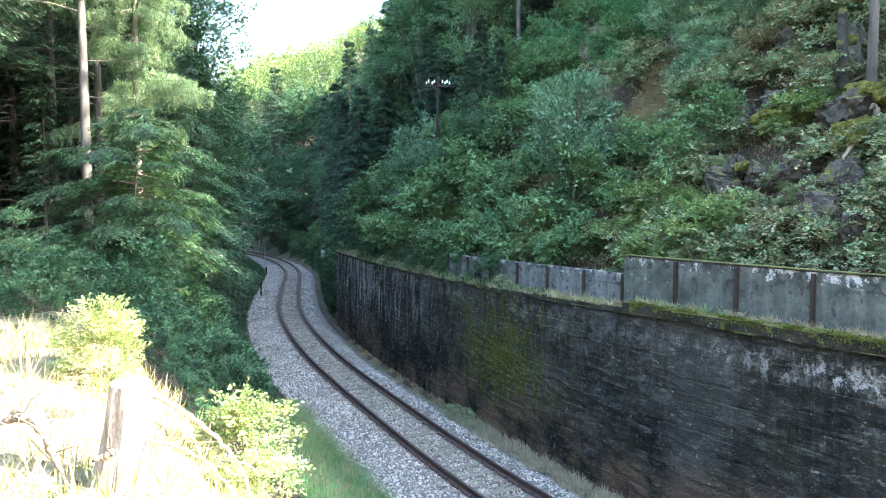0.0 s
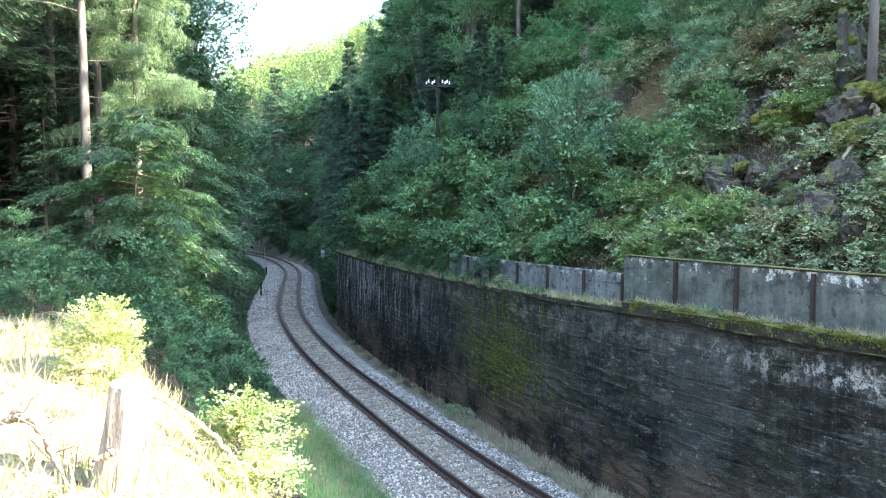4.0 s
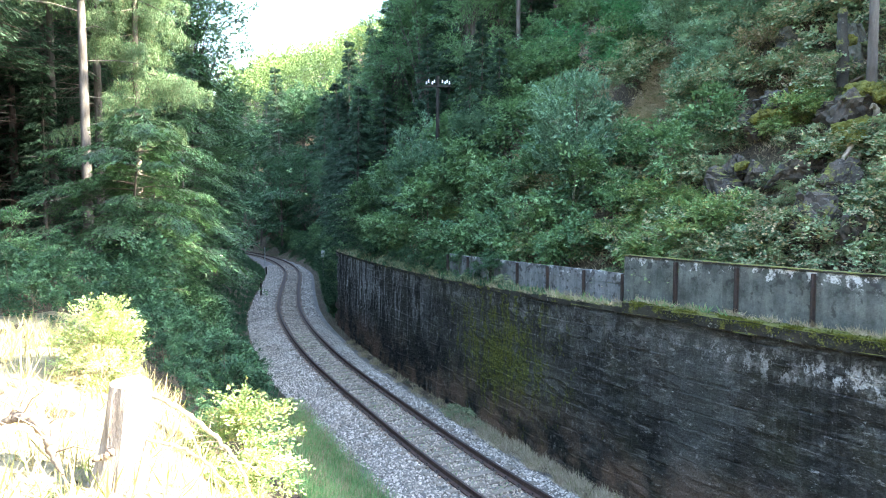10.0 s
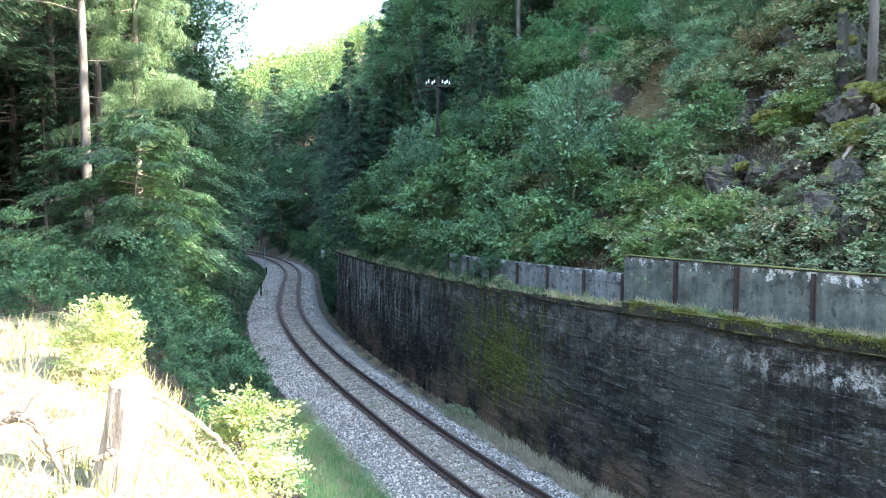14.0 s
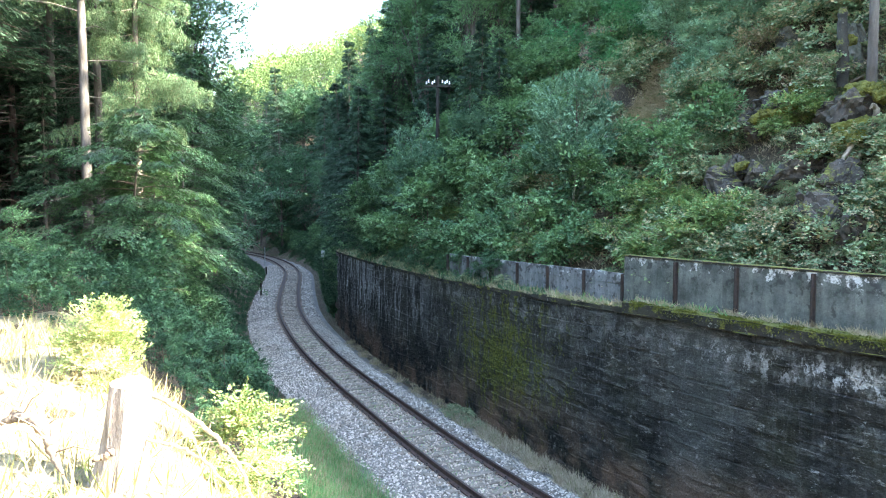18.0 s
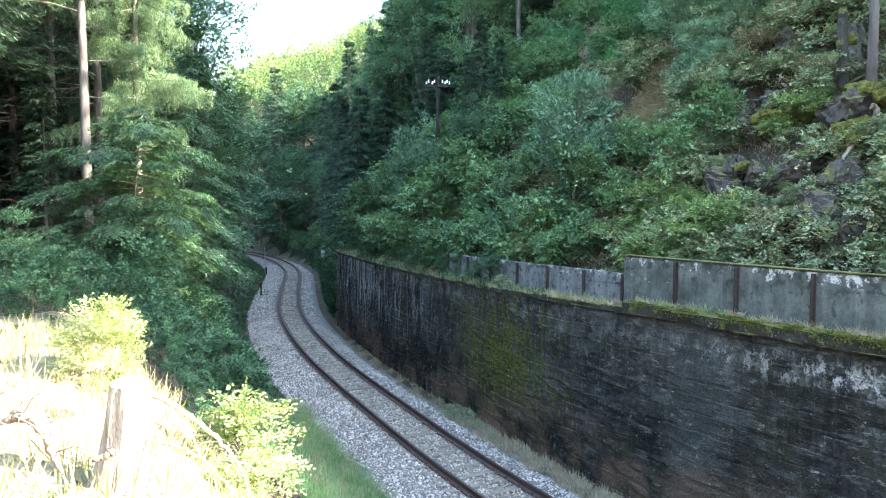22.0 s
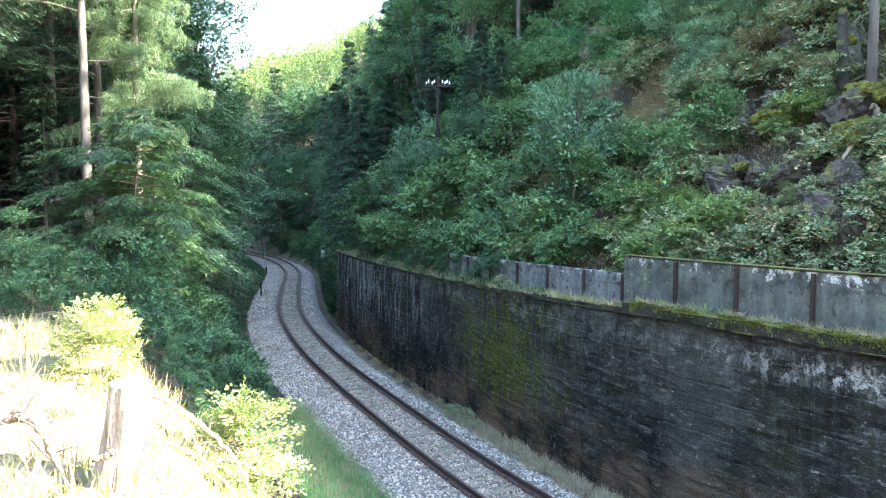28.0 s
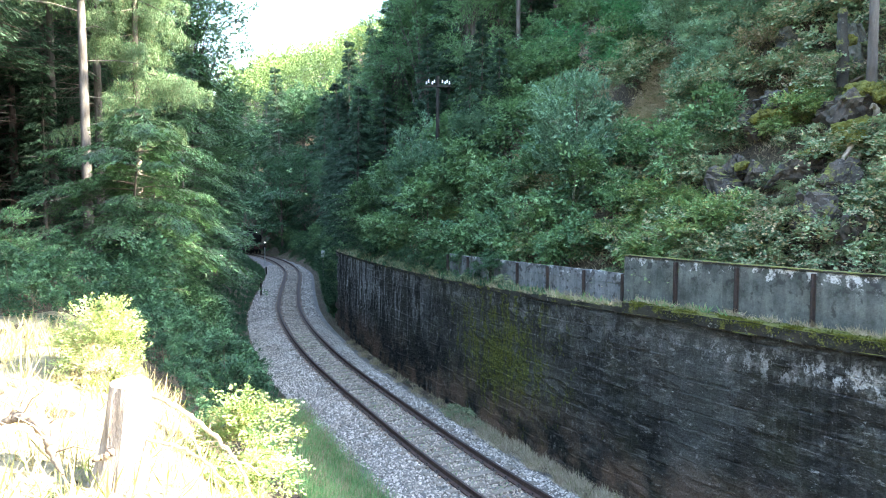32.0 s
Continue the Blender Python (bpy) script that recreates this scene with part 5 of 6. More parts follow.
for x, y, sc in ((8.75, 16.2, 0.34), (9.0, 15.5, 0.32), (9.35, 15.05, 0.34), (9.75, 16.2, 0.4), (8.6, 17.0, 0.4), (9.55, 16.9, 0.4), (9.9, 15.6, 0.4), (8.9, 17.6, 0.45), (9.2, 18.2, 0.4), (8.2, 19.4, 0.5), (8.7, 19.0, 0.45)):
    pick(BRAMBLE if x < 9.3 else HAZEL).put(spot(x, y, 77 * x, sc))
# conifers and trees on the slope
for x, y, k in ((-3.5, 58, 2), (0.5, 55, 0), (4.5, 56, 1), (-4.8, 66, 0), (1.5, 48, 1), (-2.0, 70, 2), (6.5, 52, 2), (-6.2, 78, 1), (-4.2, 61, 2), (-3.5, 75, 2), (-1.5, 62, 1), (3.0, 64, 2), (-5.5, 88, 2), (8.5, 60, 0)):
    SPRUCE[k].put(spot(x, y, rngp.uniform(0, 360), rngp.uniform(0.9, 1.1), 0.3))
for x, y, k, sc in ((-4.2, 50, 1, 0.8), (-6.9, 60, 1, 0.8), (-1.0, 46, 1, 0.62), (-9.2, 67, 0, 0.7), (-6.2, 53.5, 0, 0.62), (1.4, 36.2, 1, 0.46), (3.0, 36.8, 1, 0.40), (2.2, 39.0, 1, 0.5)):
    SPRUCE[k].put(spot(x, y, rngp.uniform(0, 360), sc, 0.3))
BIRCH = [Kind("birch_tree", broad_tree(46 + i, h, r, 3.0, 900, 18, 0.17, 0.5, 0.3, trunk_r=0.17, length=1.0, limbs=50), BARK, LEAF_BIRCH, "tall soft green birch above the line", "tree", "valley trees") for i, (h, r) in enumerate(((20, 2.9), (17, 3.1)))]
PALE_BIRCH = Kind("birch_tree", broad_tree(48, 18, 3.0, 2.5, 900, 18, 0.16, 0.5, 0.3, trunk_r=0.17, length=1.0, limbs=50), BARK, LEAF_BROAD, "tall light green birch on the slope", "tree", "valley trees")
for x, y, sc in ((1.8, 45.5, 0.72), (3.4, 47.5, 0.85), (2.2, 50.0, 1.0), (11.2, 33.5, 0.5), (13.2, 31.5, 0.5), (12.6, 35.5, 0.6)):
    PALE_BIRCH.put(spot(x, y, 97 * x, sc, 0.3))
for x, y, k, sc in ((-4.1, 57, 0, 1.1), (-1.4, 54, 1, 1.15), (1.4, 52, 0, 1.05), (3.4, 49, 1, 1.0), (-5.4, 70, 1, 1.15), (-6.6, 80, 0, 0.8), (-9.6, 84, 1, 0.75), (-13.2, 92, 0, 0.62), (-17.5, 101, 1, 0.7)):
    BIRCH[k].put(spot(x, y, rngp.uniform(0, 360), sc, 0.3))
for s in np.arange(S_FAR + 4, S_FAR + 90, 5.5):
    for n in (6.5, 12, 20):
        put_sn(TREE if rngp.rand() < (0.8 if s > S_FAR + 62 else 0.4) else SPRUCE, s + rngp.uniform(-2, 2), n + rngp.uniform(-2, 2), 0.75 if n < 8 else 1.0, sink=0.4)
# rows higher up, the spruces added to shade the valley side below
for s in np.arange(S_FAR + 10, S_FAR + 100, 7.5):
    for n in (28, 37, 48):
        put_sn(SHADE_SPRUCE if s < S_FAR + 66 else TREE, s + rngp.uniform(-2.5, 2.5), n + rngp.uniform(-3, 3), 1.0 if s < S_FAR + 66 else 0.62, sink=0.4)
scatter(SHRUB, S_FAR + 1, S_FAR + 66, 5.3, 6.5, 2.8, 1.0, 0.9)
scatter(SHADED_BUSH, S_FAR + 0.6, S_FAR + 22, 4.0, 6.2, 1.5, 0.62, 1.0)
scatter(SHADED_BUSH, S_FAR + 31, S_FAR + 70, 3.9, 6.0, 1.8, 0.72, 1.0)
scatter(SHADED_BUSH, S_FAR + 22, S_FAR + 31, 4.8, 7.0, 1.6, 0.75, 1.0)
for s in np.arange(S_FAR - 13, S_FAR + 0.5, 1.0):
    put_sn(WITHERED, s + rngp.uniform(-0.3, 0.3), 3.45, 0.55)
scatter(SHADED_BUSH, S_FAR + 3, S_FAR + 16, 3.2, 3.9, 1.1, 0.36, 1.0)
for x, y, sc in ((-28, 80, 0.85), (-32, 88, 0.9), (-36.5, 97, 0.9), (-24, 71, 0.8)):
    put(SPRUCE, x, y, sc)
for s, n, sc in ((S_FAR + 0.9, 3.3, 0.6), (S_FAR + 1.6, 3.7, 0.7), (S_FAR + 2.6, 3.5, 0.55)):
    put_sn(SHADED_BUSH, s, n, sc)
FAR_TREE = [Kind("broadleaf_tree", broad_tree(171 + i, h, r, 0.5, 130, 12, 0.42, trunk_r=0.16, length=1.5, limbs=8), BARK, LEAF_SHADED, "leafy tree on the far valley side", "tree", "valley trees") for i, (h, r) in enumerate(((12, 3.4), (10, 3.2)))]
for s in np.arange(S_FAR + 62, S_FAR + 140, 6.0):
    for n in (5.5, 12, 19, 26):
        put_sn(FAR_TREE, s + rngp.uniform(-2.5, 2.5), n + rngp.uniform(-2.5, 2.5), 1.05, sink=0.4)
for x, y, sc in ((-26.0, 128, 1.0), (-28.8, 131, 1.0), (-23.4, 127, 0.95), (-31.5, 129, 1.0)):
    FAR_TREE[0].put(spot(x, y, 40 * x, sc, 0.4))
for x, y, sc in ((10.9, 23.4, 1.3), (11.5, 23.9, 1.3), (10.3, 24.3, 1.2), (11.0, 24.8, 1.3), (10.0, 23.4, 1.1), (11.8, 22.9, 1.2), (12.3, 24.6, 1.4), (9.6, 25.2, 1.2), (10.6, 22.9, 1.0)):
    put(WITHERED if rngp.rand() < 0.65 else BRAMBLE, x, y, sc)
for x, y, sc in ((-6.3, 12.9, 0.32), (-5.2, 12.2, 0.38)):
    put(SHADED_BUSH, x, y, sc)
for x, y, sc in ((-8.6, 13.2, 0.32), (-7.2, 11.9, 0.33), (-6.5, 11.1, 0.3), (-7.2, 11.2, 0.3), (-6.0, 11.0, 0.22), (-7.9, 11.6, 0.3), (-8.0, 12.6, 0.3), (-7.4, 12.9, 0.26), (-9.6, 15.6, 0.4), (-7.9, 14.8, 0.36), (-8.3, 16.5, 0.4), (-10.2, 17.6, 0.42), (-7.0, 15.6, 0.36), (-9.2, 12.4, 0.3), (-10.6, 14.2, 0.36)):
    put(SHADED_BUSH, x, y, sc)
for x, y in ((6.9, 20.0), (7.3, 19.3), (7.5, 18.3), (6.65, 20.7), (6.1, 21.1), (7.9, 17.8), (7.6, 19.2)):
    put(HAZEL, x, y, 0.9)
for x, y, sc in ((9.6, 14.8, 0.45), (9.2, 15.2, 0.4), (9.9, 15.0, 0.5), (10.2, 14.6, 0.5), (8.9, 15.5, 0.38), (9.4, 15.6, 0.42), (10.0, 15.7, 0.45), (9.8, 14.3, 0.5), (10.5, 15.2, 0.5)):
    pick(BRAMBLE).put(spot(x, y, 60 * x, sc))
for x, y, sc in ((-6.2, 10.2, 0.2), (-6.7, 10.35, 0.22), (-7.2, 10.6, 0.25), (-5.7, 10.1, 0.18)):
    put(SHADED_BUSH, x, y, sc)
# crest of the slope: spruces out of view, added to block the sun
for x, y, k, sc in ((38, 6.5, 1, 1.2), (41, 9.0, 0, 1.3), (38.5, 10.2, 1, 1.2), (42, 10.2, 1, 1.2), (45, 6.5, 1, 1.2), (45, 9.1, 0, 1.3), (36, 11.8, 0, 1.05), (48, 9, 1, 1.2), (49, 9.2, 1, 1.2), (35, 9, 0, 1.1), (46, 10.1, 0, 1.2),
                    (58, 6.5, 1, 1.4), (60, 9.5, 0, 1.5), (56, 21.5, 1, 1.4), (62, 22, 1, 1.4), (55, 26, 0, 1.4), (60, 32, 1, 1.3), (52, 34, 0, 1.3), (48, 29, 1, 1.2), (53, 8.8, 0, 1.4), (40, 31, 0, 1.1), (40, 5.0, 0, 1.1), (25, 8.8, 0, 0.6), (24, 11.0, 0, 0.6), (27, 12.3, 1, 0.6), (27, 12.5, 0, 0.6), (27, 25.0, 0, 0.6), (40, 22.5, 1, 1.1), (37, 25, 0, 1.1), (43, 25, 1, 1.1), (47, 22, 0, 1.2)):
    SHADE_SPRUCE[k].put(spot(x, y, rngp.uniform(0, 360), sc, 0.4))
# stretched spruces out of view, set to shape the gap of sun
for x, y, sc, tall in ((30, 22.0, 0.6, 1.8), (33, 20.1, 0.5, 2.0), (36, 20.6, 0.6, 1.9), (33, 16.9, 0.27, 3.4), (36, 16.2, 0.27, 3.4), (34, 14.6, 0.3, 2.9), (30, 23.6, 0.6, 1.8), (34, 23.5, 0.7, 1.6), (30, 36, 1.2, 1.2), (33, 39, 1.2, 1.2), (36, 42.5, 1.2, 1.2), (40, 36, 1.2, 1.2), (42, 40, 1.3, 1.2), (46, 45, 1.3, 1.2), (50, 38, 1.3, 1.2), (35, 46, 1.2, 1.2), (31, 42, 1.1, 1.2), (29, 11.7, 0.5, 2.0)):
    SHADE_SPRUCE[0].put(spot(x, y, rngp.uniform(0, 360), sc, 0.4, tall=tall))
# crest trees; the spruce rows behind them are added to block sky
for s in np.arange(S_STEP + 6, S_STEP + 34, 5.0):
    for n in (21, 29, 35):
        if s > S_STEP + 20 and n < 35:
            continue
        put_sn(SHADE_SPRUCE if n > 25 else SPRUCE if rngp.rand() < 0.5 else TREE, s + rngp.uniform(-2, 2), n + rngp.uniform(-2, 2), 1.35 if n > 25 else 0.85, sink=0.4)
for x, y in ((2, 66), (6, 70), (10, 64), (13, 72), (8, 80), (3, 84), (15, 60), (18, 68), (-1, 90), (12, 90)):
    put(SPRUCE if rngp.rand() < 0.5 else TREE, x, y, 1.1, sink=0.4)
# hidden spruces added to keep sun off the far valley trees
for x, y in ((0, 146), (8, 150), (16, 146), (6, 162), (16, 160), (24, 154), (5, 172), (14, 174), (24, 168)):
    put(SHADE_SPRUCE, x, y, 1.35, sink=0.4)
for s in np.arange(S_FAR + 4, S_FAR + 40, 6.0):
    for n in (50, 58):
        put_sn(SHADE_SPRUCE, s + rngp.uniform(-2, 2), n + rngp.uniform(-2, 2), 1.4, sink=0.4)
# the wooded side across the line
for x, y, k, sc in ((-28.8, 90, 1, 0.85), (-31.2, 97, 0, 0.85), (-27.6, 83, 1, 0.7), (-22.5, 68, 2, 1.1), (-25.0, 76, 2, 1.1), (-33.5, 104, 2, 1.1), (-39, 110, 2, 1.1), (-47, 117, 0, 1.1)):
    TREE[k].put(spot(x, y, 60 * k, sc, 0.3))
for x, y, k, sc in ((-15.6, 43, 0, 1.2), (-21.2, 52, 2, 1.35), (-24.5, 62, 0, 1.4), (-15, 34, 1, 0.9), (-28, 72, 2, 1.3), (-31, 82, 0, 1.1), (-38, 92, 2, 1.0), (-24, 45, 2, 1.3), (-45, 101, 0, 1.0), (-18, 37, 2, 1.2)):
    TREE[k].put(spot(x, y, rngp.uniform(0, 360), sc, 0.3))
for s in np.arange(S_STEP + 30, S_STEP + 110, 7.0):
    for n in (-16, -25):
        put_sn(SHADE_SPRUCE if n < -20 else SPRUCE if rngp.rand() < 0.6 else TREE, s + rngp.uniform(-2.5, 2.5), n + rngp.uniform(-3, 3), 1.1, sink=0.4)
# the wood beside and behind the viewpoint, added to keep out sky light
for x, y in ((-17.5, 1), (-20, 6.5), (-23, 10.5), (-26, 3), (-28, 12), (-22, -3), (-25, 8), (-8, -6), (-30, 16), (-40, 26), (-46, 36), (-42, 46), (-52, 24), (-55, 42), (-34, 44), (-48, 56), (-60, 54), (-38, 20), (-64, 34), (-31, 36), (-36, 40), (-29, 48), (-40, 60), (-33, 54), (-50, 48), (-44, 30), (-34, 27), (-28, 26), (-58, 62), (-70, 50), (-48, 70), (-37, 68), (-62, 74), (-54, 34), (-26, 34)):
    put(SHADE_SPRUCE, x, y, 1.1, sink=0.4)
scatter(SHADED_BUSH, S_STEP + 1.6, S_STEP + 6, -8.6, -5.8, 1.4, 0.5, 0.85)
for x, y, sc in ((-4.4, 11.0, 0.2), (-4.9, 11.8, 0.24), (-4.0, 10.5, 0.18), (-3.7, 10.1, 0.17), (-4.6, 12.4, 0.24), (-3.9, 11.4, 0.2), (-5.9, 14.8, 0.34), (-6.4, 16.2, 0.4), (-5.4, 14.0, 0.3), (-7.2, 18.2, 0.45), (-6.7, 18.8, 0.45), (-8.7, 24.0, 0.55), (-9.2, 26.5, 0.55), (-7.9, 21.4, 0.5), (-5.0, 13.0, 0.26), (-9.7, 30.2, 0.6), (-5.9, 17.0, 0.36), (-3.3, 9.6, 0.16)):
    put(SHADED_BUSH, x, y, sc)
scatter(SHADED_BUSH, S_STEP + 6, S_STEP + 22, -8.0, -4.4, 1.9, 0.75, 0.85)
scatter(SHADED_BUSH, S_STEP + 22, S_STEP + 55, -10, -6.6, 2.6, 1.1, 0.85)
# broadleaf trees mostly out of view, added to keep sky out of the wood
for x, y in ((-28, 27), (-33, 33), (-38, 40), (-31, 20), (-26, 33)):
    put(TREE, x, y, 1.5, sink=0.3)
for x, y, sc in ((9.7, 15.3, 0.9), (10.2, 16.0, 0.9), (9.0, 15.9, 0.7), (10.7, 15.5, 1.0), (8.7, 16.9, 0.7), (10.4, 17.0, 0.8), (9.9, 16.4, 0.7), (11.2, 16.3, 1.0), (9.3, 17.2, 0.6)):
    put(BRAMBLE, x, y, sc)

plant("broadleaf_tree", broad_tree(161, 27, 4.6, 3.5, 2100, 22, 0.18, 0.6, 0.2, 0.2, 1.3, 60), BARK, LEAF_BROAD, "tall leafy deciduous tree against the sky", "tree", spot(-16.9, 46, 30, 1.0, 0.3), "valley trees")
# the beech at the wood's edge
plant("beech_tree", beech(101, 5.9, 2.85, 1.6, 0.42, 8, 26, 0.095, 0.08, 0.4), BARK, LEAF_BEECH, "young beech with layered sprays of green leaves, sunlit at its edge", "tree", spot(-9.1, 19.7, 0, 1.0))
plant("beech_tree", beech(103, 9.0, 1.9, 1.0, 0.5, 7, 18, 0.095, 0.09), BARK, LEAF_BEECH, "slender shaded beech behind the young beech", "tree", spot(-10.0, 26.2, 0, 1.0))
plant("beech_tree", beech(104, 5.2, 2.0, 0.4, 0.5, 6, 16, 0.10, 0.07), BARK, LEAF_BEECH, "young beech with sunlit sprays under the spruce", "tree", spot(-9.5, 22.4, 70, 1.0))
plant("beech_tree", beech(105, 13.0, 3.3, 2.0, 0.6, 7, 18, 0.12, 0.12), BARK, LEAF_BEECH, "tall beech with layered boughs at the wood's edge", "tree", spot(-11.9, 32.5, 70, 1.0))
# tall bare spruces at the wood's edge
TALL = [Kind("spruce_tree", conifer(111 + i, 24, 3.0, z0, 0.8, 7, 110, 0.12, 0.165, 1.0, dead, 14), BARK_PALE, NEEDLES_SUNLIT, "tall spruce with a bare sunlit trunk and drooping boughs", "tree", "edge spruces")
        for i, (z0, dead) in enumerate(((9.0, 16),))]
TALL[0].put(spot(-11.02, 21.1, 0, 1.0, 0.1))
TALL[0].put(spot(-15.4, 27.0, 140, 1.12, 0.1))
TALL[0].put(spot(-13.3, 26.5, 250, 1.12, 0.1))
plant("spruce_tree", conifer(131, 22, 2.4, 6.4, 0.85, 6, 90, 0.095, 0.15, 1.2, 14, 80), BARK, NEEDLES_SUNLIT, "spruce with long hanging sunlit boughs", "tree", spot(-10.5, 23.5, 60, 1.0, 0.1))
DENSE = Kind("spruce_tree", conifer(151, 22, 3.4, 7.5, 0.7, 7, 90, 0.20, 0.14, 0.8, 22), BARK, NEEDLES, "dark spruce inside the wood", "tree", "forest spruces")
for x, y, k, sc in ((-16, 24, 0, 1), (-19, 28, 2, 1), (-15, 29, 0, 0.9), (-22, 24, 0, 1), (-18, 33, 2, 1), (-24, 31, 0, 1), (-14.6, 18.6, 2, 1), (-27, 38, 2, 1), (-21, 38, 0, 1), (-18.5, 20, 2, 1),
                   (-30, 30, 0, 1), (-26, 22, 0, 1), (-17, 22, 1, 0.45), (-20, 25, 1, 0.4), (-15.5, 26.5, 1, 0.5), (-23, 28, 1, 0.45), (-14.8, 31, 1, 0.5), (-13.2, 27, 1, 0.45), (-14.2, 15.8, 0, 1), (-32, 24, 2, 1), (-36, 34, 0, 1), (-19.5, 31, 0, 1), (-22, 33.5, 0, 1), (-17.5, 30, 0, 1), (-25, 35, 0, 1), (-20.5, 35.5, 0, 1), (-24, 27, 1, 0.5), (-21, 30, 1, 0.5), (-15.8, 20.6, 0, 1), (-17.2, 25.4, 0, 0.95), (-20.4, 22.0, 0, 1), (-22.5, 19.0, 0, 1), (-24.2, 24.4, 0, 1), (-16.6, 17.4, 0, 0.9), (-26.5, 27.5, 0, 1), (-28.5, 33.0, 0, 1), (-29, 25.5, 0, 1), (-13.4, 30.4, 0, 0.9), (-23.4, 37.2, 0, 1), (-17.6, 36.2, 0, 1)):
    close = sc > 0.6 and math.hypot(x, y) < 36
    (DENSE if close else SPRUCE[k]).put(spot(x, y, rngp.uniform(0, 360), sc * rngp.uniform(0.9, 1.05), 0.1), "dark spruce inside the wood")
# pines with bare trunks on the crest and above the rocks
PINE = Kind("pine_tree", conifer(141, 19, 2.6, 8.5, 0.8, 6, 26, 0.4, 0.19, 0.4, 12), BARK, NEEDLES, "tall pine with a bare grey trunk on the slope", "tree", "slope pines")
for x, y, sc in ((4.9, 45, 1.0), (8.0, 49, 1.0), (9.3, 46, 0.7), (10.1, 46.5, 0.6), (2.6, 50, 0.8), (12, 48, 0.9)):
    PINE.put(spot(x, y, rngp.uniform(0, 360), sc, 0.2))
PINE.put(spot(11.72, 18.8, 40, 0.72, 0.2, tall=1.7))


def build_far_woods():
    """Tree crowns of the far hillside as one mass of leaf clumps."""
    rng = np.random.RandomState(9)
    C, D, N, S = [], [], [], []
    for _ in range(440):
        y = rng.uniform(125, 330)
        x = rng.uniform(-0.33, -0.06) * y
        s, n = line_frame(x, y)
        if n[0] < 30:
            continue
        z, h, r = ground_at(x, y), rng.uniform(6, 11), rng.uniform(2.4, 3.8)
        k = int(210 * min(1.6, 240 / y))
        d = on_sphere(rng, k)
        d[:, 2] = abs(d[:, 2])
        p = d * [r, r, h * 0.75] * rng.uniform(0.55, 1.08, (k, 1)) + [x, y, z + h * 0.25]
        C.append(p), D.append(d + rng.normal(0, 0.7, (k, 3))), N.append(d + rng.normal(0, 0.6, (k, 3))), S.append(rng.uniform(0.35, 0.9, k) * min(1.0, y / 240))
    C, D, N, S = np.vstack(C), np.vstack(D), np.vstack(N), np.concatenate(S)
    v, f = leaves(C, D, N, S, S * 0.8)
    thing("far_woods", raw("far_woods", v, f), FAR_LEAF, "sunlit deciduous woods on the far hillside", "woods", kind="stuff")


build_far_woods()


# ---- rocks on the slope ----
def rock_mesh(seed, squash=(1, 0.8, 0.9)):
    """An angular, cracked boulder: a hull of random corners, cut finely and roughened."""
    rng = np.random.RandomState(seed * 7 + 3)
    bm = bmesh.new()
    for p in on_sphere(rng, 17) * rng.uniform(0.75, 1.0, (17, 1)):
        bm.verts.new([float(np.clip(p[k], -0.8, 0.8)) * squash[k] for k in range(3)])
    hull = bmesh.ops.convex_hull(bm, input=bm.verts)
    bmesh.ops.delete(bm, geom=list({g for g in hull["geom_interior"] + hull["geom_unused"] if isinstance(g, bmesh.types.BMVert)}), context="VERTS")
    for _ in range(3):
        bmesh.ops.subdivide_edges(bm, edges=bm.edges[:], cuts=1, use_grid_fill=True)
    bmesh.ops.triangulate(bm, faces=bm.faces[:])
    bm.normal_update()
    off = Vector((seed * 3.1, seed * 1.7, 0))
    shift = []
    for v in bm.verts:
        p = v.co + off
        crack = abs(noise.noise(Vector((p.x * 2.6, p.y * 2.6, p.z * 1.1))))
        shift.append(v.normal * (0.14 * noise.noise(p * 1.7) + 0.09 * noise.noise(p * 5) + 0.05 * noise.noise(p * 11) - 0.16 * max(0, 0.12 - crack) / 0.12))
    for v, d in zip(bm.verts, shift):
        v.co += d
    me = bpy.data.meshes.new("rock")
    bm.to_mesh(me)
    bm.free()
    return me


def build_rocks():
    rng = np.random.RandomState(21)
    for i, (x, y, r, label, sq) in enumerate(ROCKS):
        z = ground_at(x, y)
        ob = thing("rock", rock_mesh(i + 1, sq), LICHEN_ROCK if "lichen" in label else ROCK, label, "rock", "rocks of the slope",
                   at=pose(x - 0.15, y - 0.28, z + 0.08, rng.uniform(-12, 12), rng.uniform(-25, -8), rng.uniform(-30, 30)) @ Matrix.Scale(r, 4))


build_rocks()
MOSS_MAT = simple("moss_cushion", (0.075, 0.085, 0.012), (0.20, 0.19, 0.03), 5, 0.95, 0, 1.0, 0.05)
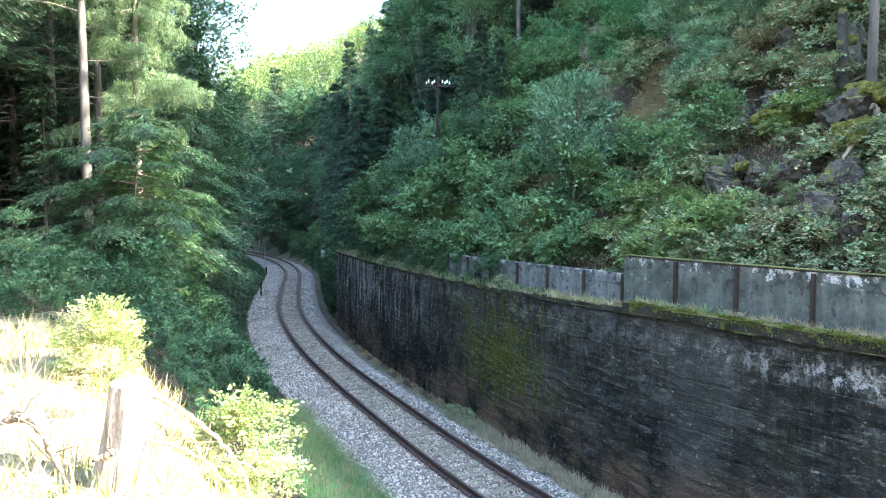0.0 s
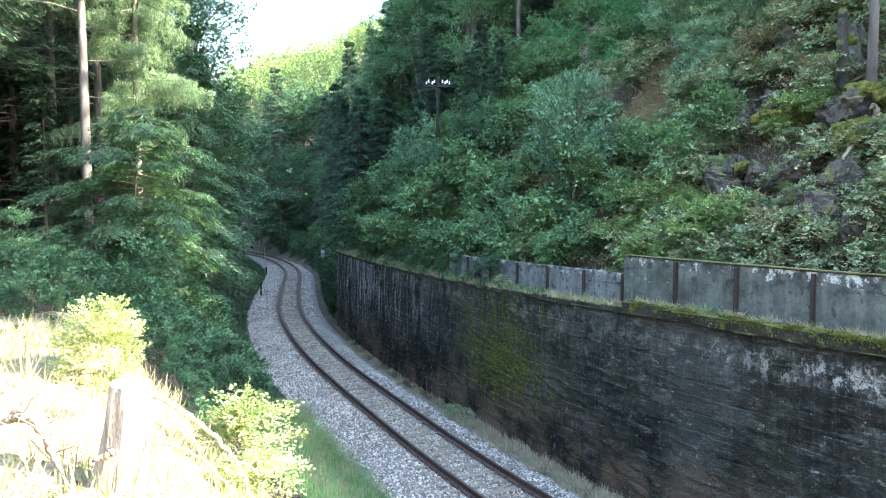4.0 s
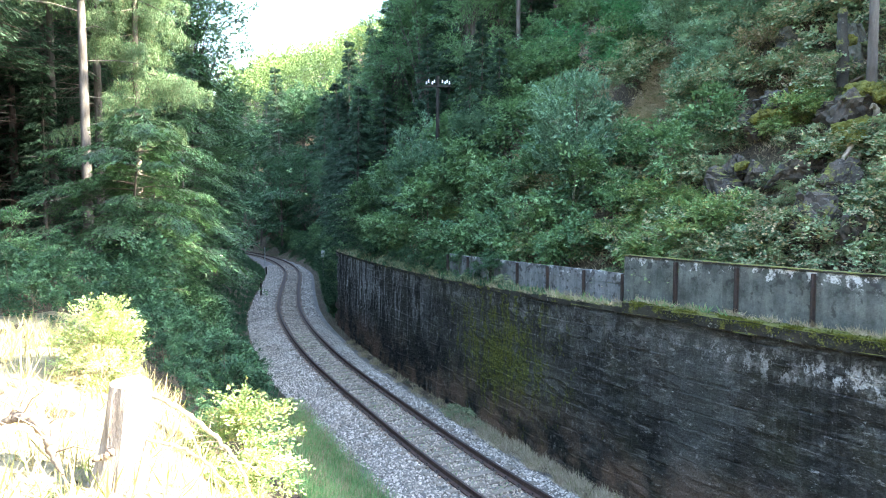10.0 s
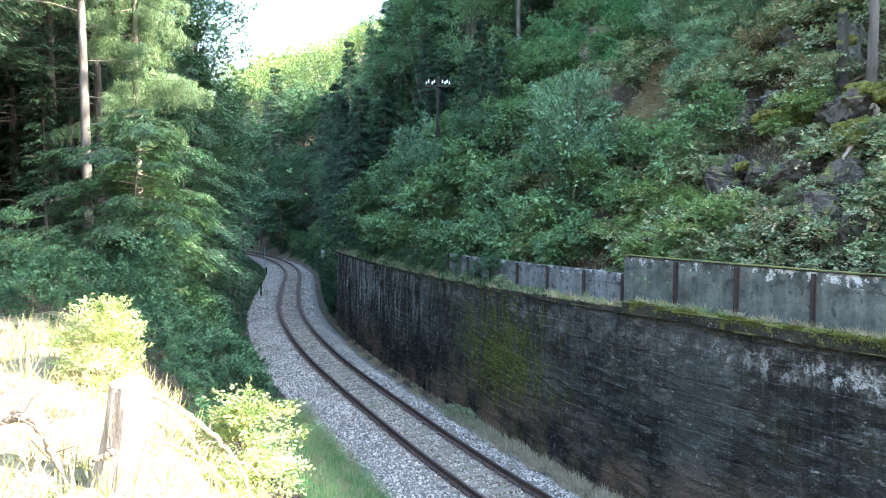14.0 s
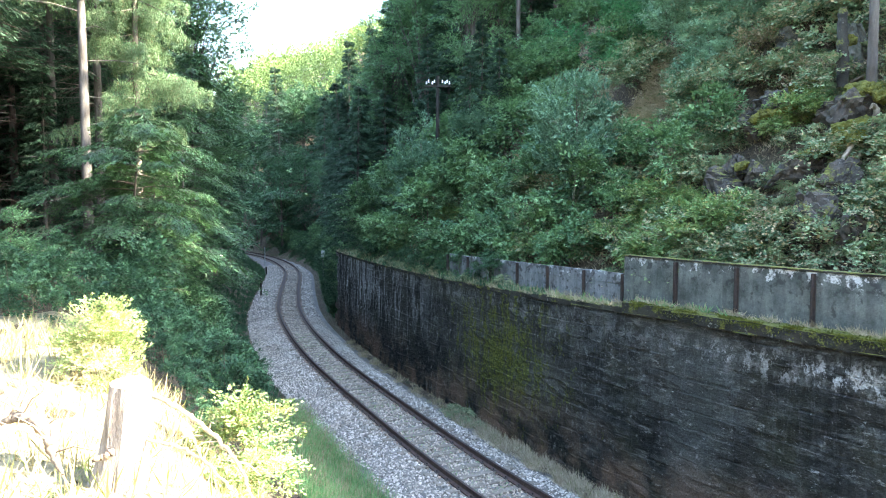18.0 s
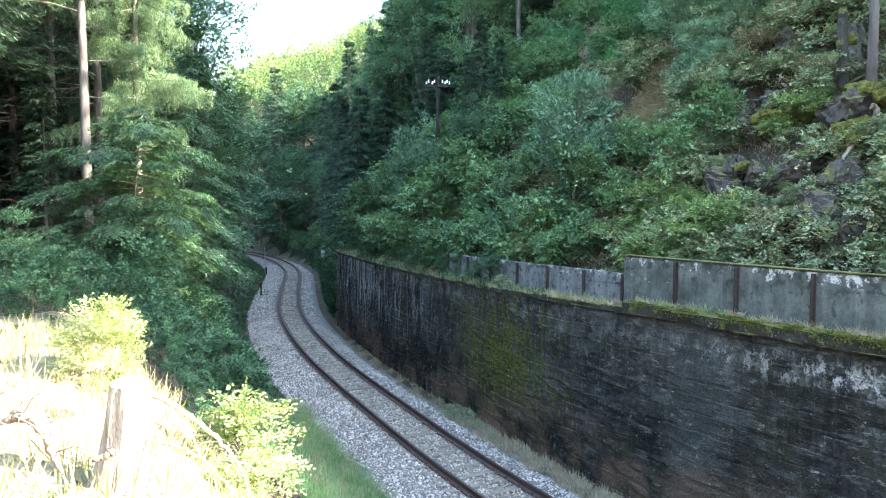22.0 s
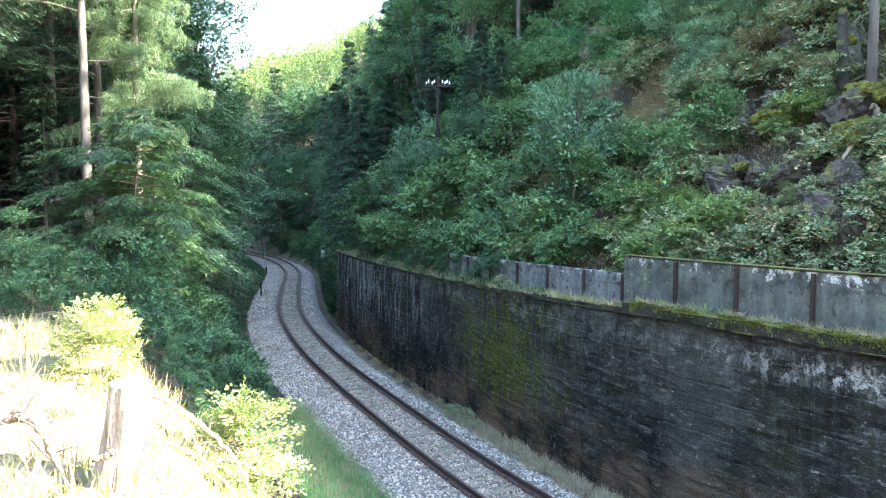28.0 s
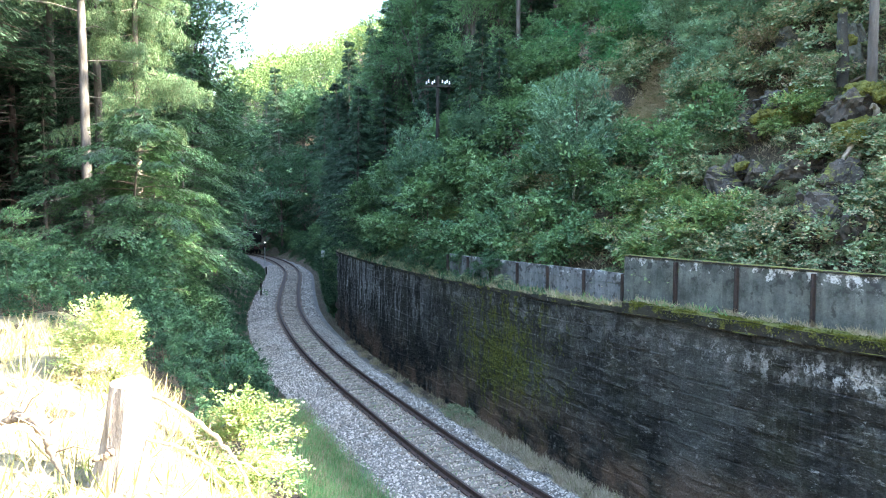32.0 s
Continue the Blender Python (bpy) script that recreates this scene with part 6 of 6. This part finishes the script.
for i, (x, y, dz, r, sq) in enumerate(((9.95, 20.25, 0.52, 1.0, (1.2, 0.55, 0.24)), (10.75, 20.5, 0.40, 0.75, (1.1, 0.6, 0.25)), (11.55, 18.75, 0.42, 0.72, (1.1, 0.7, 0.4)), (11.9, 18.2, 0.2, 0.6, (1.2, 0.8, 0.45)),
                                     (10.0, 18.25, 0.25, 0.7, (1.2, 0.7, 0.32)), (8.75, 19.85, 0.36, 0.34, (1.2, 0.8, 0.5)), (10.6, 17.6, 0.5, 0.5, (1.0, 0.8, 0.5)), (11.75, 20.0, 1.0, 0.32, (1.0, 0.8, 0.6)), (10.9, 18.4, 0.15, 0.6, (1.3, 0.8, 0.4)))):
    thing("moss_cushion", rock_mesh(20 + i, sq), MOSS_MAT, "thick yellow-green moss cushion on the rocks", "moss", "moss on the rocks", at=pose(x - 0.14, y - 0.26, ground_at(x, y) + dz + 0.10, 8, -16, 12 * (i % 4) - 20) @ Matrix.Scale(r, 4))


# ---- grass ----
def blades(rng, x, y, z, length, width, lean=0.45):
    """Grass blades as narrow bent leaves."""
    k = len(x)
    a = rng.uniform(0, 6.3, k)
    d = np.stack([np.cos(a) * lean * rng.rand(k), np.sin(a) * lean * rng.rand(k), np.ones(k)], 1)
    n = np.stack([np.cos(a), np.sin(a), np.full(k, 0.2)], 1)
    return leaves(np.stack([x, y, z], 1), d, n, length, width, 0.1)


def build_grass():
    rng = np.random.RandomState(33)

    def strip(name, s0, s1, n0, n1, count, length, width, mat, label, zoff=None, clump=0.0, lean=0.45, gate=0.0):
        s, n = rng.uniform(s0, s1, count), rng.uniform(n0, n1, count)
        if clump:
            keep = waves(s, n * 3, clump, 7) + rng.normal(0, 0.3, count) > gate
            s, n = s[keep], n[keep]
        x, y = at_line(s, n)
        z = height(x, y) - 0.03 if zoff is None else np.full(len(x), zoff) if not callable(zoff) else np.array([zoff(v) for v in s])
        v, f = blades(rng, x, y, z, length * rng.uniform(0.5, 1.3, len(x)), width, lean)
        thing(name, raw(name, v, f), mat, label, "grass", kind="stuff")

    strip("verge_grass", S_STEP - 4, S_STEP + 13, -7.0, -2.3, 100000, 0.22, 0.014, GRASS, "lush green grass beside the ballast")
    strip("verge_weeds", S_STEP + 11, S_STEP + 62, -5.6, -3.0, 30000, 0.30, 0.035, LEAF_SHADED, "rank weeds along the shaded edge of the ballast", clump=2.2, lean=1.2)
    strip("far_weeds", S_FAR + 2, S_FAR + 85, 2.9, 6.5, 42000, 0.42, 0.05, LEAF_SHADED, "rank dark weeds at the foot of the wooded slope", clump=3.0, lean=1.2, gate=-0.6)
    strip("bend_weeds", S_STEP + 60, S_STEP + 120, -9.0, -3.0, 30000, 0.42, 0.05, LEAF_SHADED, "rank dark weeds inside the bend", clump=3.0, lean=1.2, gate=-0.6)
    strip("verge_straw", S_STEP - 4, S_STEP + 12, -6.0, -2.4, 20000, 0.30, 0.010, GRASS_DRY, "tan dry stalks among the verge grass", clump=1.2, lean=0.9, gate=0.25)
    strip("wall_foot_grass", S_STEP - 4, S_STEP + 9, 1.98, 2.70, 20000, 0.34, 0.012, GRASS_PALE, "pale dry grass along the foot of the wall", zoff=-0.44, clump=1.1, lean=1.9, gate=0.05)
    strip("wall_foot_tufts", S_STEP + 9, S_STEP + 24, 2.0, 2.70, 6000, 0.22, 0.012, GRASS_DRY, "sparse dry tufts at the foot of the far wall", zoff=-0.44, clump=1.4, lean=1.9, gate=0.35)
    strip("track_weeds", S_STEP - 4, S_STEP + 26, -0.62, 0.62, 4000, 0.07, 0.016, GRASS, "sparse green weeds between the rails", zoff=-0.19, clump=1.2, lean=1.5)
    strip("ledge_grass", S_STEP - 9, S_STEP, 3.05, 3.36, 8000, 0.18, 0.009, GRASS_DRY, "dry tufts on the cornice before the parapet", zoff=4.87, clump=0.7, lean=2.2, gate=0.35)
    strip("coping_grass", S_STEP, S_FAR, 2.72, 3.6, 16000, 0.26, 0.011, GRASS_DRY, "dry grass hanging over the far coping", zoff=lambda s: wall_top(s) + 0.10, clump=0.9, lean=2.4, gate=0.25)
    strip("wall_top_weeds", S_STEP + 4, S_FAR, 2.74, 3.7, 9000, 0.26, 0.035, LEAF_SHADED, "dark weeds overgrowing the far coping", zoff=lambda s: wall_top(s) + 0.10, clump=1.3, lean=2.0, gate=0.1)
    strip("coping_weeds", S_STEP, S_STEP + 14, 2.95, 3.4, 1600, 0.28, 0.035, GRASS, "green weeds before the slab fence", zoff=lambda s: wall_top(s) + 0.10, clump=1.0, lean=2.6, gate=0.5)
    strip("slope_grass", S_STEP - 8, S_STEP + 20, 4.0, 19, 150000, 0.20, 0.018, GRASS_DRY, "matted dry grass on the slope", clump=2.5, lean=3.0)
    strip("ledge_weeds", S_STEP - 3.2, S_STEP, 3.0, 3.3, 420, 0.22, 0.03, GRASS, "green weeds before the concrete parapet", zoff=4.87, clump=0.8, lean=2.5, gate=0.3)
    s = rng.uniform(S_STEP - 9, S_STEP, 9000)
    n = np.where(rng.rand(9000) < 0.6, rng.normal(2.74, 0.05, 9000), rng.uniform(2.7, 3.1, 9000))
    keep = waves(s, n, 1.1, 9) + rng.normal(0, 0.35, 9000) > 0.1
    s, n = s[keep], n[keep]
    x, y = at_line(s, n)
    z = np.where(n < 2.72, 4.86 - (2.72 - n) * 1.2, 4.885)
    v, f = blades(rng, x, y, z, rng.uniform(0.02, 0.07, len(x)), 0.03, 2.0)
    thing("cornice_moss", raw("cornice_moss", v, f), MOSS, "thick yellow-green moss along the cornice edge", "moss", kind="stuff")
    c = np.array(BARE)[rng.randint(len(BARE), size=9000)]
    a, r = rng.uniform(0, 6.3, 9000), np.sqrt(rng.rand(9000)) * c[:, 2]
    x, y = c[:, 0] + r * np.cos(a), c[:, 1] + r * np.sin(a)
    d = np.stack([-0.5 + rng.normal(0, 0.4, 9000), -0.3 + rng.normal(0, 0.4, 9000), rng.uniform(-0.5, 0.5, 9000)], 1)
    v, f = leaves(np.stack([x, y, height(x, y) + 0.05], 1), d, np.tile([-0.6, -0.4, 0.7], (9000, 1)) + rng.normal(0, 0.3, (9000, 3)), 0.34 * rng.uniform(0.5, 1.3, 9000), 0.018)
    thing("hanging_grass", raw("hanging_grass", v, f), GRASS_DRY, "tan dead grass hanging down the bare earth slope", "grass", kind="stuff")
    # sunlit foreground
    gx, gy = np.meshgrid(np.arange(-8.2, 0.61, 0.1), np.arange(1.0, 10.51, 0.1))
    w = gx.shape[1]
    i = (np.arange(gx.shape[0] - 1)[:, None] * w + np.arange(w - 1)[None]).ravel()
    q = np.stack([i, i + 1, i + w + 1, i + w], 1)
    _, n = line_frame(gx, gy)
    q = q[(n[q] < -8.8).all(1)]
    z = height(gx, gy) + 0.012 + 0.012 * waves(gx, gy, 0.5, 6)
    thing("thatch", raw("thatch", np.stack([gx.ravel(), gy.ravel(), z.ravel()], 1), q, True), THATCH, "mat of bleached dead grass on the sunny bank", "grass", kind="stuff")
    k = 60000
    x, y = rng.uniform(-7.5, 0.2, k), rng.uniform(2.6, 9.8, k)
    s, n = line_frame(x, y)
    keep = (n < -8.9) & ((waves(x, y, 0.9, 4) + rng.normal(0, 0.5, k)) > -0.5)
    x, y = x[keep], y[keep]
    v, f = blades(rng, x, y, height(x, y) - 0.02, 0.10 * rng.uniform(0.3, 1.0, len(x)) ** 2 * rng.choice([1, 1, 1, 2.6], len(x)), 0.010, 1.6)
    k = 7000
    x, y = rng.uniform(-7.5, 0.2, k), rng.uniform(2.6, 9.8, k)
    _, n = line_frame(x, y)
    keep = (n < -8.9) & (waves(x, y, 1.1, 8) + rng.normal(0, 0.4, k) > 0.0)
    x, y = x[keep], y[keep]
    v2, f2 = blades(rng, x, y, height(x, y) - 0.02, 0.30 * rng.uniform(0.5, 1.4, len(x)), 0.004, 0.9)
    v, f = np.vstack([v, v2]), np.vstack([f, f2 + len(v)])
    thing("meadow_grass", raw("meadow_grass", v, f), GRASS_FORE, "bleached straw and grass in full sun", "grass", kind="stuff")


build_grass()


# ---- sunlit foreground ----
def build_stump():
    rng = np.random.RandomState(2)
    x, y = -2.05, 4.2
    z = ground_at(x, y)
    bm = bmesh.new()
    rings, seg = 18, 28
    grid = []
    for r in range(rings):
        t = r / (rings - 1)
        hz = -0.1 + t * (6.265 - z + 0.1)
        flare = 1.22 - 0.12 * t + 0.55 * math.exp(-t * 5)
        row = []
        for s in range(seg):
            a = s / seg * 2 * math.pi
            rad = 0.108 * flare * (1 + 0.08 * noise.noise(Vector((math.cos(a) * 2, math.sin(a) * 2, t * 3))) + 0.05 * math.sin(a * 9 + 2 * t) + 0.75 * math.exp(-t * 4) * max(0, math.cos(a - 3.3)) ** 2)
            row.append(bm.verts.new((math.cos(a) * rad + 0.09 * t, math.sin(a) * rad, hz + (0.012 * math.cos(a - 2.4) if r == rings - 1 else 0))))
        grid.append(row)
    for r in range(rings - 1):
        for s in range(seg):
            bm.faces.new((grid[r][s], grid[r][(s + 1) % seg], grid[r + 1][(s + 1) % seg], grid[r + 1][s]))
    rim = [v.co.copy() for v in grid[-1]]
    ob = empty("tree_stump", "weathered leaning stump with flaking brown bark", "tree stump", pose(x, y, z))
    part("bark", bm, STUMP_BARK, ob, "grey-brown cracked bark")
    bm = bmesh.new()
    top = [bm.verts.new(v + Vector((0, 0, 0.001))) for v in rim]
    mid = bm.verts.new(sum(rim, Vector()) / len(rim) + Vector((0, 0, 0.006)))
    for i in range(len(top)):
        bm.faces.new((top[i], top[(i + 1) % len(top)], mid))
    part("cut_face", bm, TWIG_PALE, ob, "pale bleached cut wood")


build_stump()


def build_branch(name, label, pts, radii, mat, side_twigs=0, seed=1):
    rng = np.random.RandomState(seed)
    p = np.array(pts, float)
    t = np.linspace(0, len(p) - 1, len(p) * 6)
    q = np.stack([np.interp(t, np.arange(len(p)), p[:, k]) for k in range(3)], 1)
    for _ in range(3):
        q[1:-1] = (q[:-2] + 2 * q[1:-1] + q[2:]) / 4
    q[1:-1] += rng.normal(0, 0.004, q[1:-1].shape)
    h = Heap()
    h.add(*tube(q, np.interp(t, np.arange(len(p)), radii) * rng.uniform(0.85, 1.15, len(q)), 8))
    ob = thing(name, h.mesh(name, True), mat, label, "branch")
    for _ in range(side_twigs):
        i = rng.randint(2, len(q) - 2)
        e = q[i] + rng.normal(0, 0.16, 3) + [0, 0, 0.08]
        h = Heap()
        h.add(*tube(np.array([q[i], (q[i] + e) / 2 + [0, 0, 0.03], e]), [0.006, 0.004, 0.002], 5))
        part("twig", h.mesh("twig", True), mat, ob)


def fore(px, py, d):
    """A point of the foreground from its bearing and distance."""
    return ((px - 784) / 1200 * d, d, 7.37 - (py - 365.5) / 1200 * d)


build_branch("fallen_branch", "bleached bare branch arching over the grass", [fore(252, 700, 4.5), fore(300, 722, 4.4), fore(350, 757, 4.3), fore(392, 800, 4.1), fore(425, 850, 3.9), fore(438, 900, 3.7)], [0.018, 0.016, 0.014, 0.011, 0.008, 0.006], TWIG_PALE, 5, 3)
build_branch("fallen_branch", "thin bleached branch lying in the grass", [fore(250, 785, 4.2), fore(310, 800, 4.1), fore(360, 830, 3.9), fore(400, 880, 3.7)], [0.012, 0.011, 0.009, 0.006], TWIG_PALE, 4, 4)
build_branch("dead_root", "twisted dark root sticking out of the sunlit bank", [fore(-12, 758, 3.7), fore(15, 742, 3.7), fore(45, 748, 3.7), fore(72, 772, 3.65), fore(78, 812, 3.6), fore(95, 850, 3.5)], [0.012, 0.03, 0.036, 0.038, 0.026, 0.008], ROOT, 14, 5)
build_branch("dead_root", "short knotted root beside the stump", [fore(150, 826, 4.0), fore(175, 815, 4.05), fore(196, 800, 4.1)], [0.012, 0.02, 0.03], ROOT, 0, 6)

build_branch("dead_snag", "pale broken snag standing on the rocks", [(11.1, 17.6, 8.7), (11.08, 17.6, 9.3), (11.14, 17.6, 9.85), (11.0, 17.55, 9.98), (10.9, 17.5, 9.85)], [0.09, 0.08, 0.075, 0.05, 0.02], TWIG, 3, 8)
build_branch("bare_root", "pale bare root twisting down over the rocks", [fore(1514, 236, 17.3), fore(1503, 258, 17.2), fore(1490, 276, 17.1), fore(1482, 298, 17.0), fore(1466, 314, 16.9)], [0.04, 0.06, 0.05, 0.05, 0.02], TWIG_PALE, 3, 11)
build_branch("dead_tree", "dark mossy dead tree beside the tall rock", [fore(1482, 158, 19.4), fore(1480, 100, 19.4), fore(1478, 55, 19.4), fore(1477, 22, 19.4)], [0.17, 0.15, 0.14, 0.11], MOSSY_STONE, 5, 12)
build_branch("dead_branch", "long bare dead branch leaning on the slope", [(11.6, 19.6, 10.9), (12.3, 19.4, 11.25), (13.2, 19.3, 11.9)], [0.035, 0.03, 0.015], TWIG, 5, 9)
hazel_sapling = plant("hazel_sapling", broad_tree(121, 1.75, 0.72, -0.3, 760, 14, 0.052, 0.6, 0.15, 0.012, 0.26, 24, 0.6), TWIG_PALE, LEAF_FORE, "sunlit pale green sapling swaying in the wind", "sapling", spot(-3.32, 6.5, 0, 0.58))
bramble_bush = plant("bramble_bush", broad_tree(122, 1.25, 0.62, 0.05, 420, 13, 0.050, 0.7, 0.25, 0.012, 0.32, 16), TWIG_PALE, LEAF_FORE, "sunlit yellow-green bramble bush on the bank edge", "bush", spot(-1.85, 6.2, 30, 0.8))
bramble_low = plant("bramble_bush", broad_tree(123, 0.9, 0.62, 0.05, 220, 13, 0.052, 0.7, 0.25, 0.01, 0.30, 12), TWIG_PALE, LEAF_FORE, "low sunlit bramble on the bank edge", "bush", spot(-1.5, 5.2, 30, 0.6))
elder_bush = plant("elder_bush", broad_tree(124, 2.3, 1.0, 0.1, 260, 13, 0.085, 0.6, 0.2, 0.02, 0.42, 18), TWIG, LEAF_BROAD, "dark green elder at the shaded edge of the wood", "bush", spot(-9.0, 14.0, 30, 0.72))


# ---- what moves ----
def sway(ob, turns):
    """Leans a rooted plant about its foot: rows of seconds, degrees to the right, degrees forward."""
    m = ob.matrix_basis.copy()
    rows = []
    for t, a, b in turns:
        lean = Matrix.Rotation(radians(a), 4, "Y") @ Matrix.Rotation(radians(b), 4, "X")
        rows.append((t, Matrix.Translation(m.translation) @ lean @ Matrix.Translation(-m.translation) @ m))
    walk(ob, rows)


def motions():
    s_end, speed = s_where_y(104.0), 5.9
    rows = []
    for k in range(33):
        s = s_end + speed * (32 - k)
        x, y = at_line(s)
        a = float(heading(s + 5.0))
        rows.append((float(k), pose(float(x), float(y), 0, 0, 0, math.degrees(a) + 180)))
    walk(locomotive, rows)
    lean = [0.0, -0.6, 1.0, 1.6, 0.4, -0.8, 0.2, -2.0, -1.6, -0.9, 0.5, -0.4, 0.6, 2.2, 1.2, 0.3, -0.7, 0.2, 1.0, 2.3, 0.8, -0.5, 0.7, 1.1, 0.1, -0.9, -1.6, -2.2, -1.9, -0.6, 0.4, 1.0, 0.6]
    sway(hazel_sapling, [(float(t), 1.5 * v, 0.8 * math.sin(t * 1.9)) for t, v in enumerate(lean)])
    sway(bramble_bush, [(float(t), 0.7 * lean[t - 1], 0.5 * math.sin(t * 1.7 + 1)) for t in range(33)])
    sway(elder_bush, [(float(t), 0.5 * lean[t - 2], 0.4 * math.sin(t * 1.3)) for t in range(33)])


build_masonry()
motions()
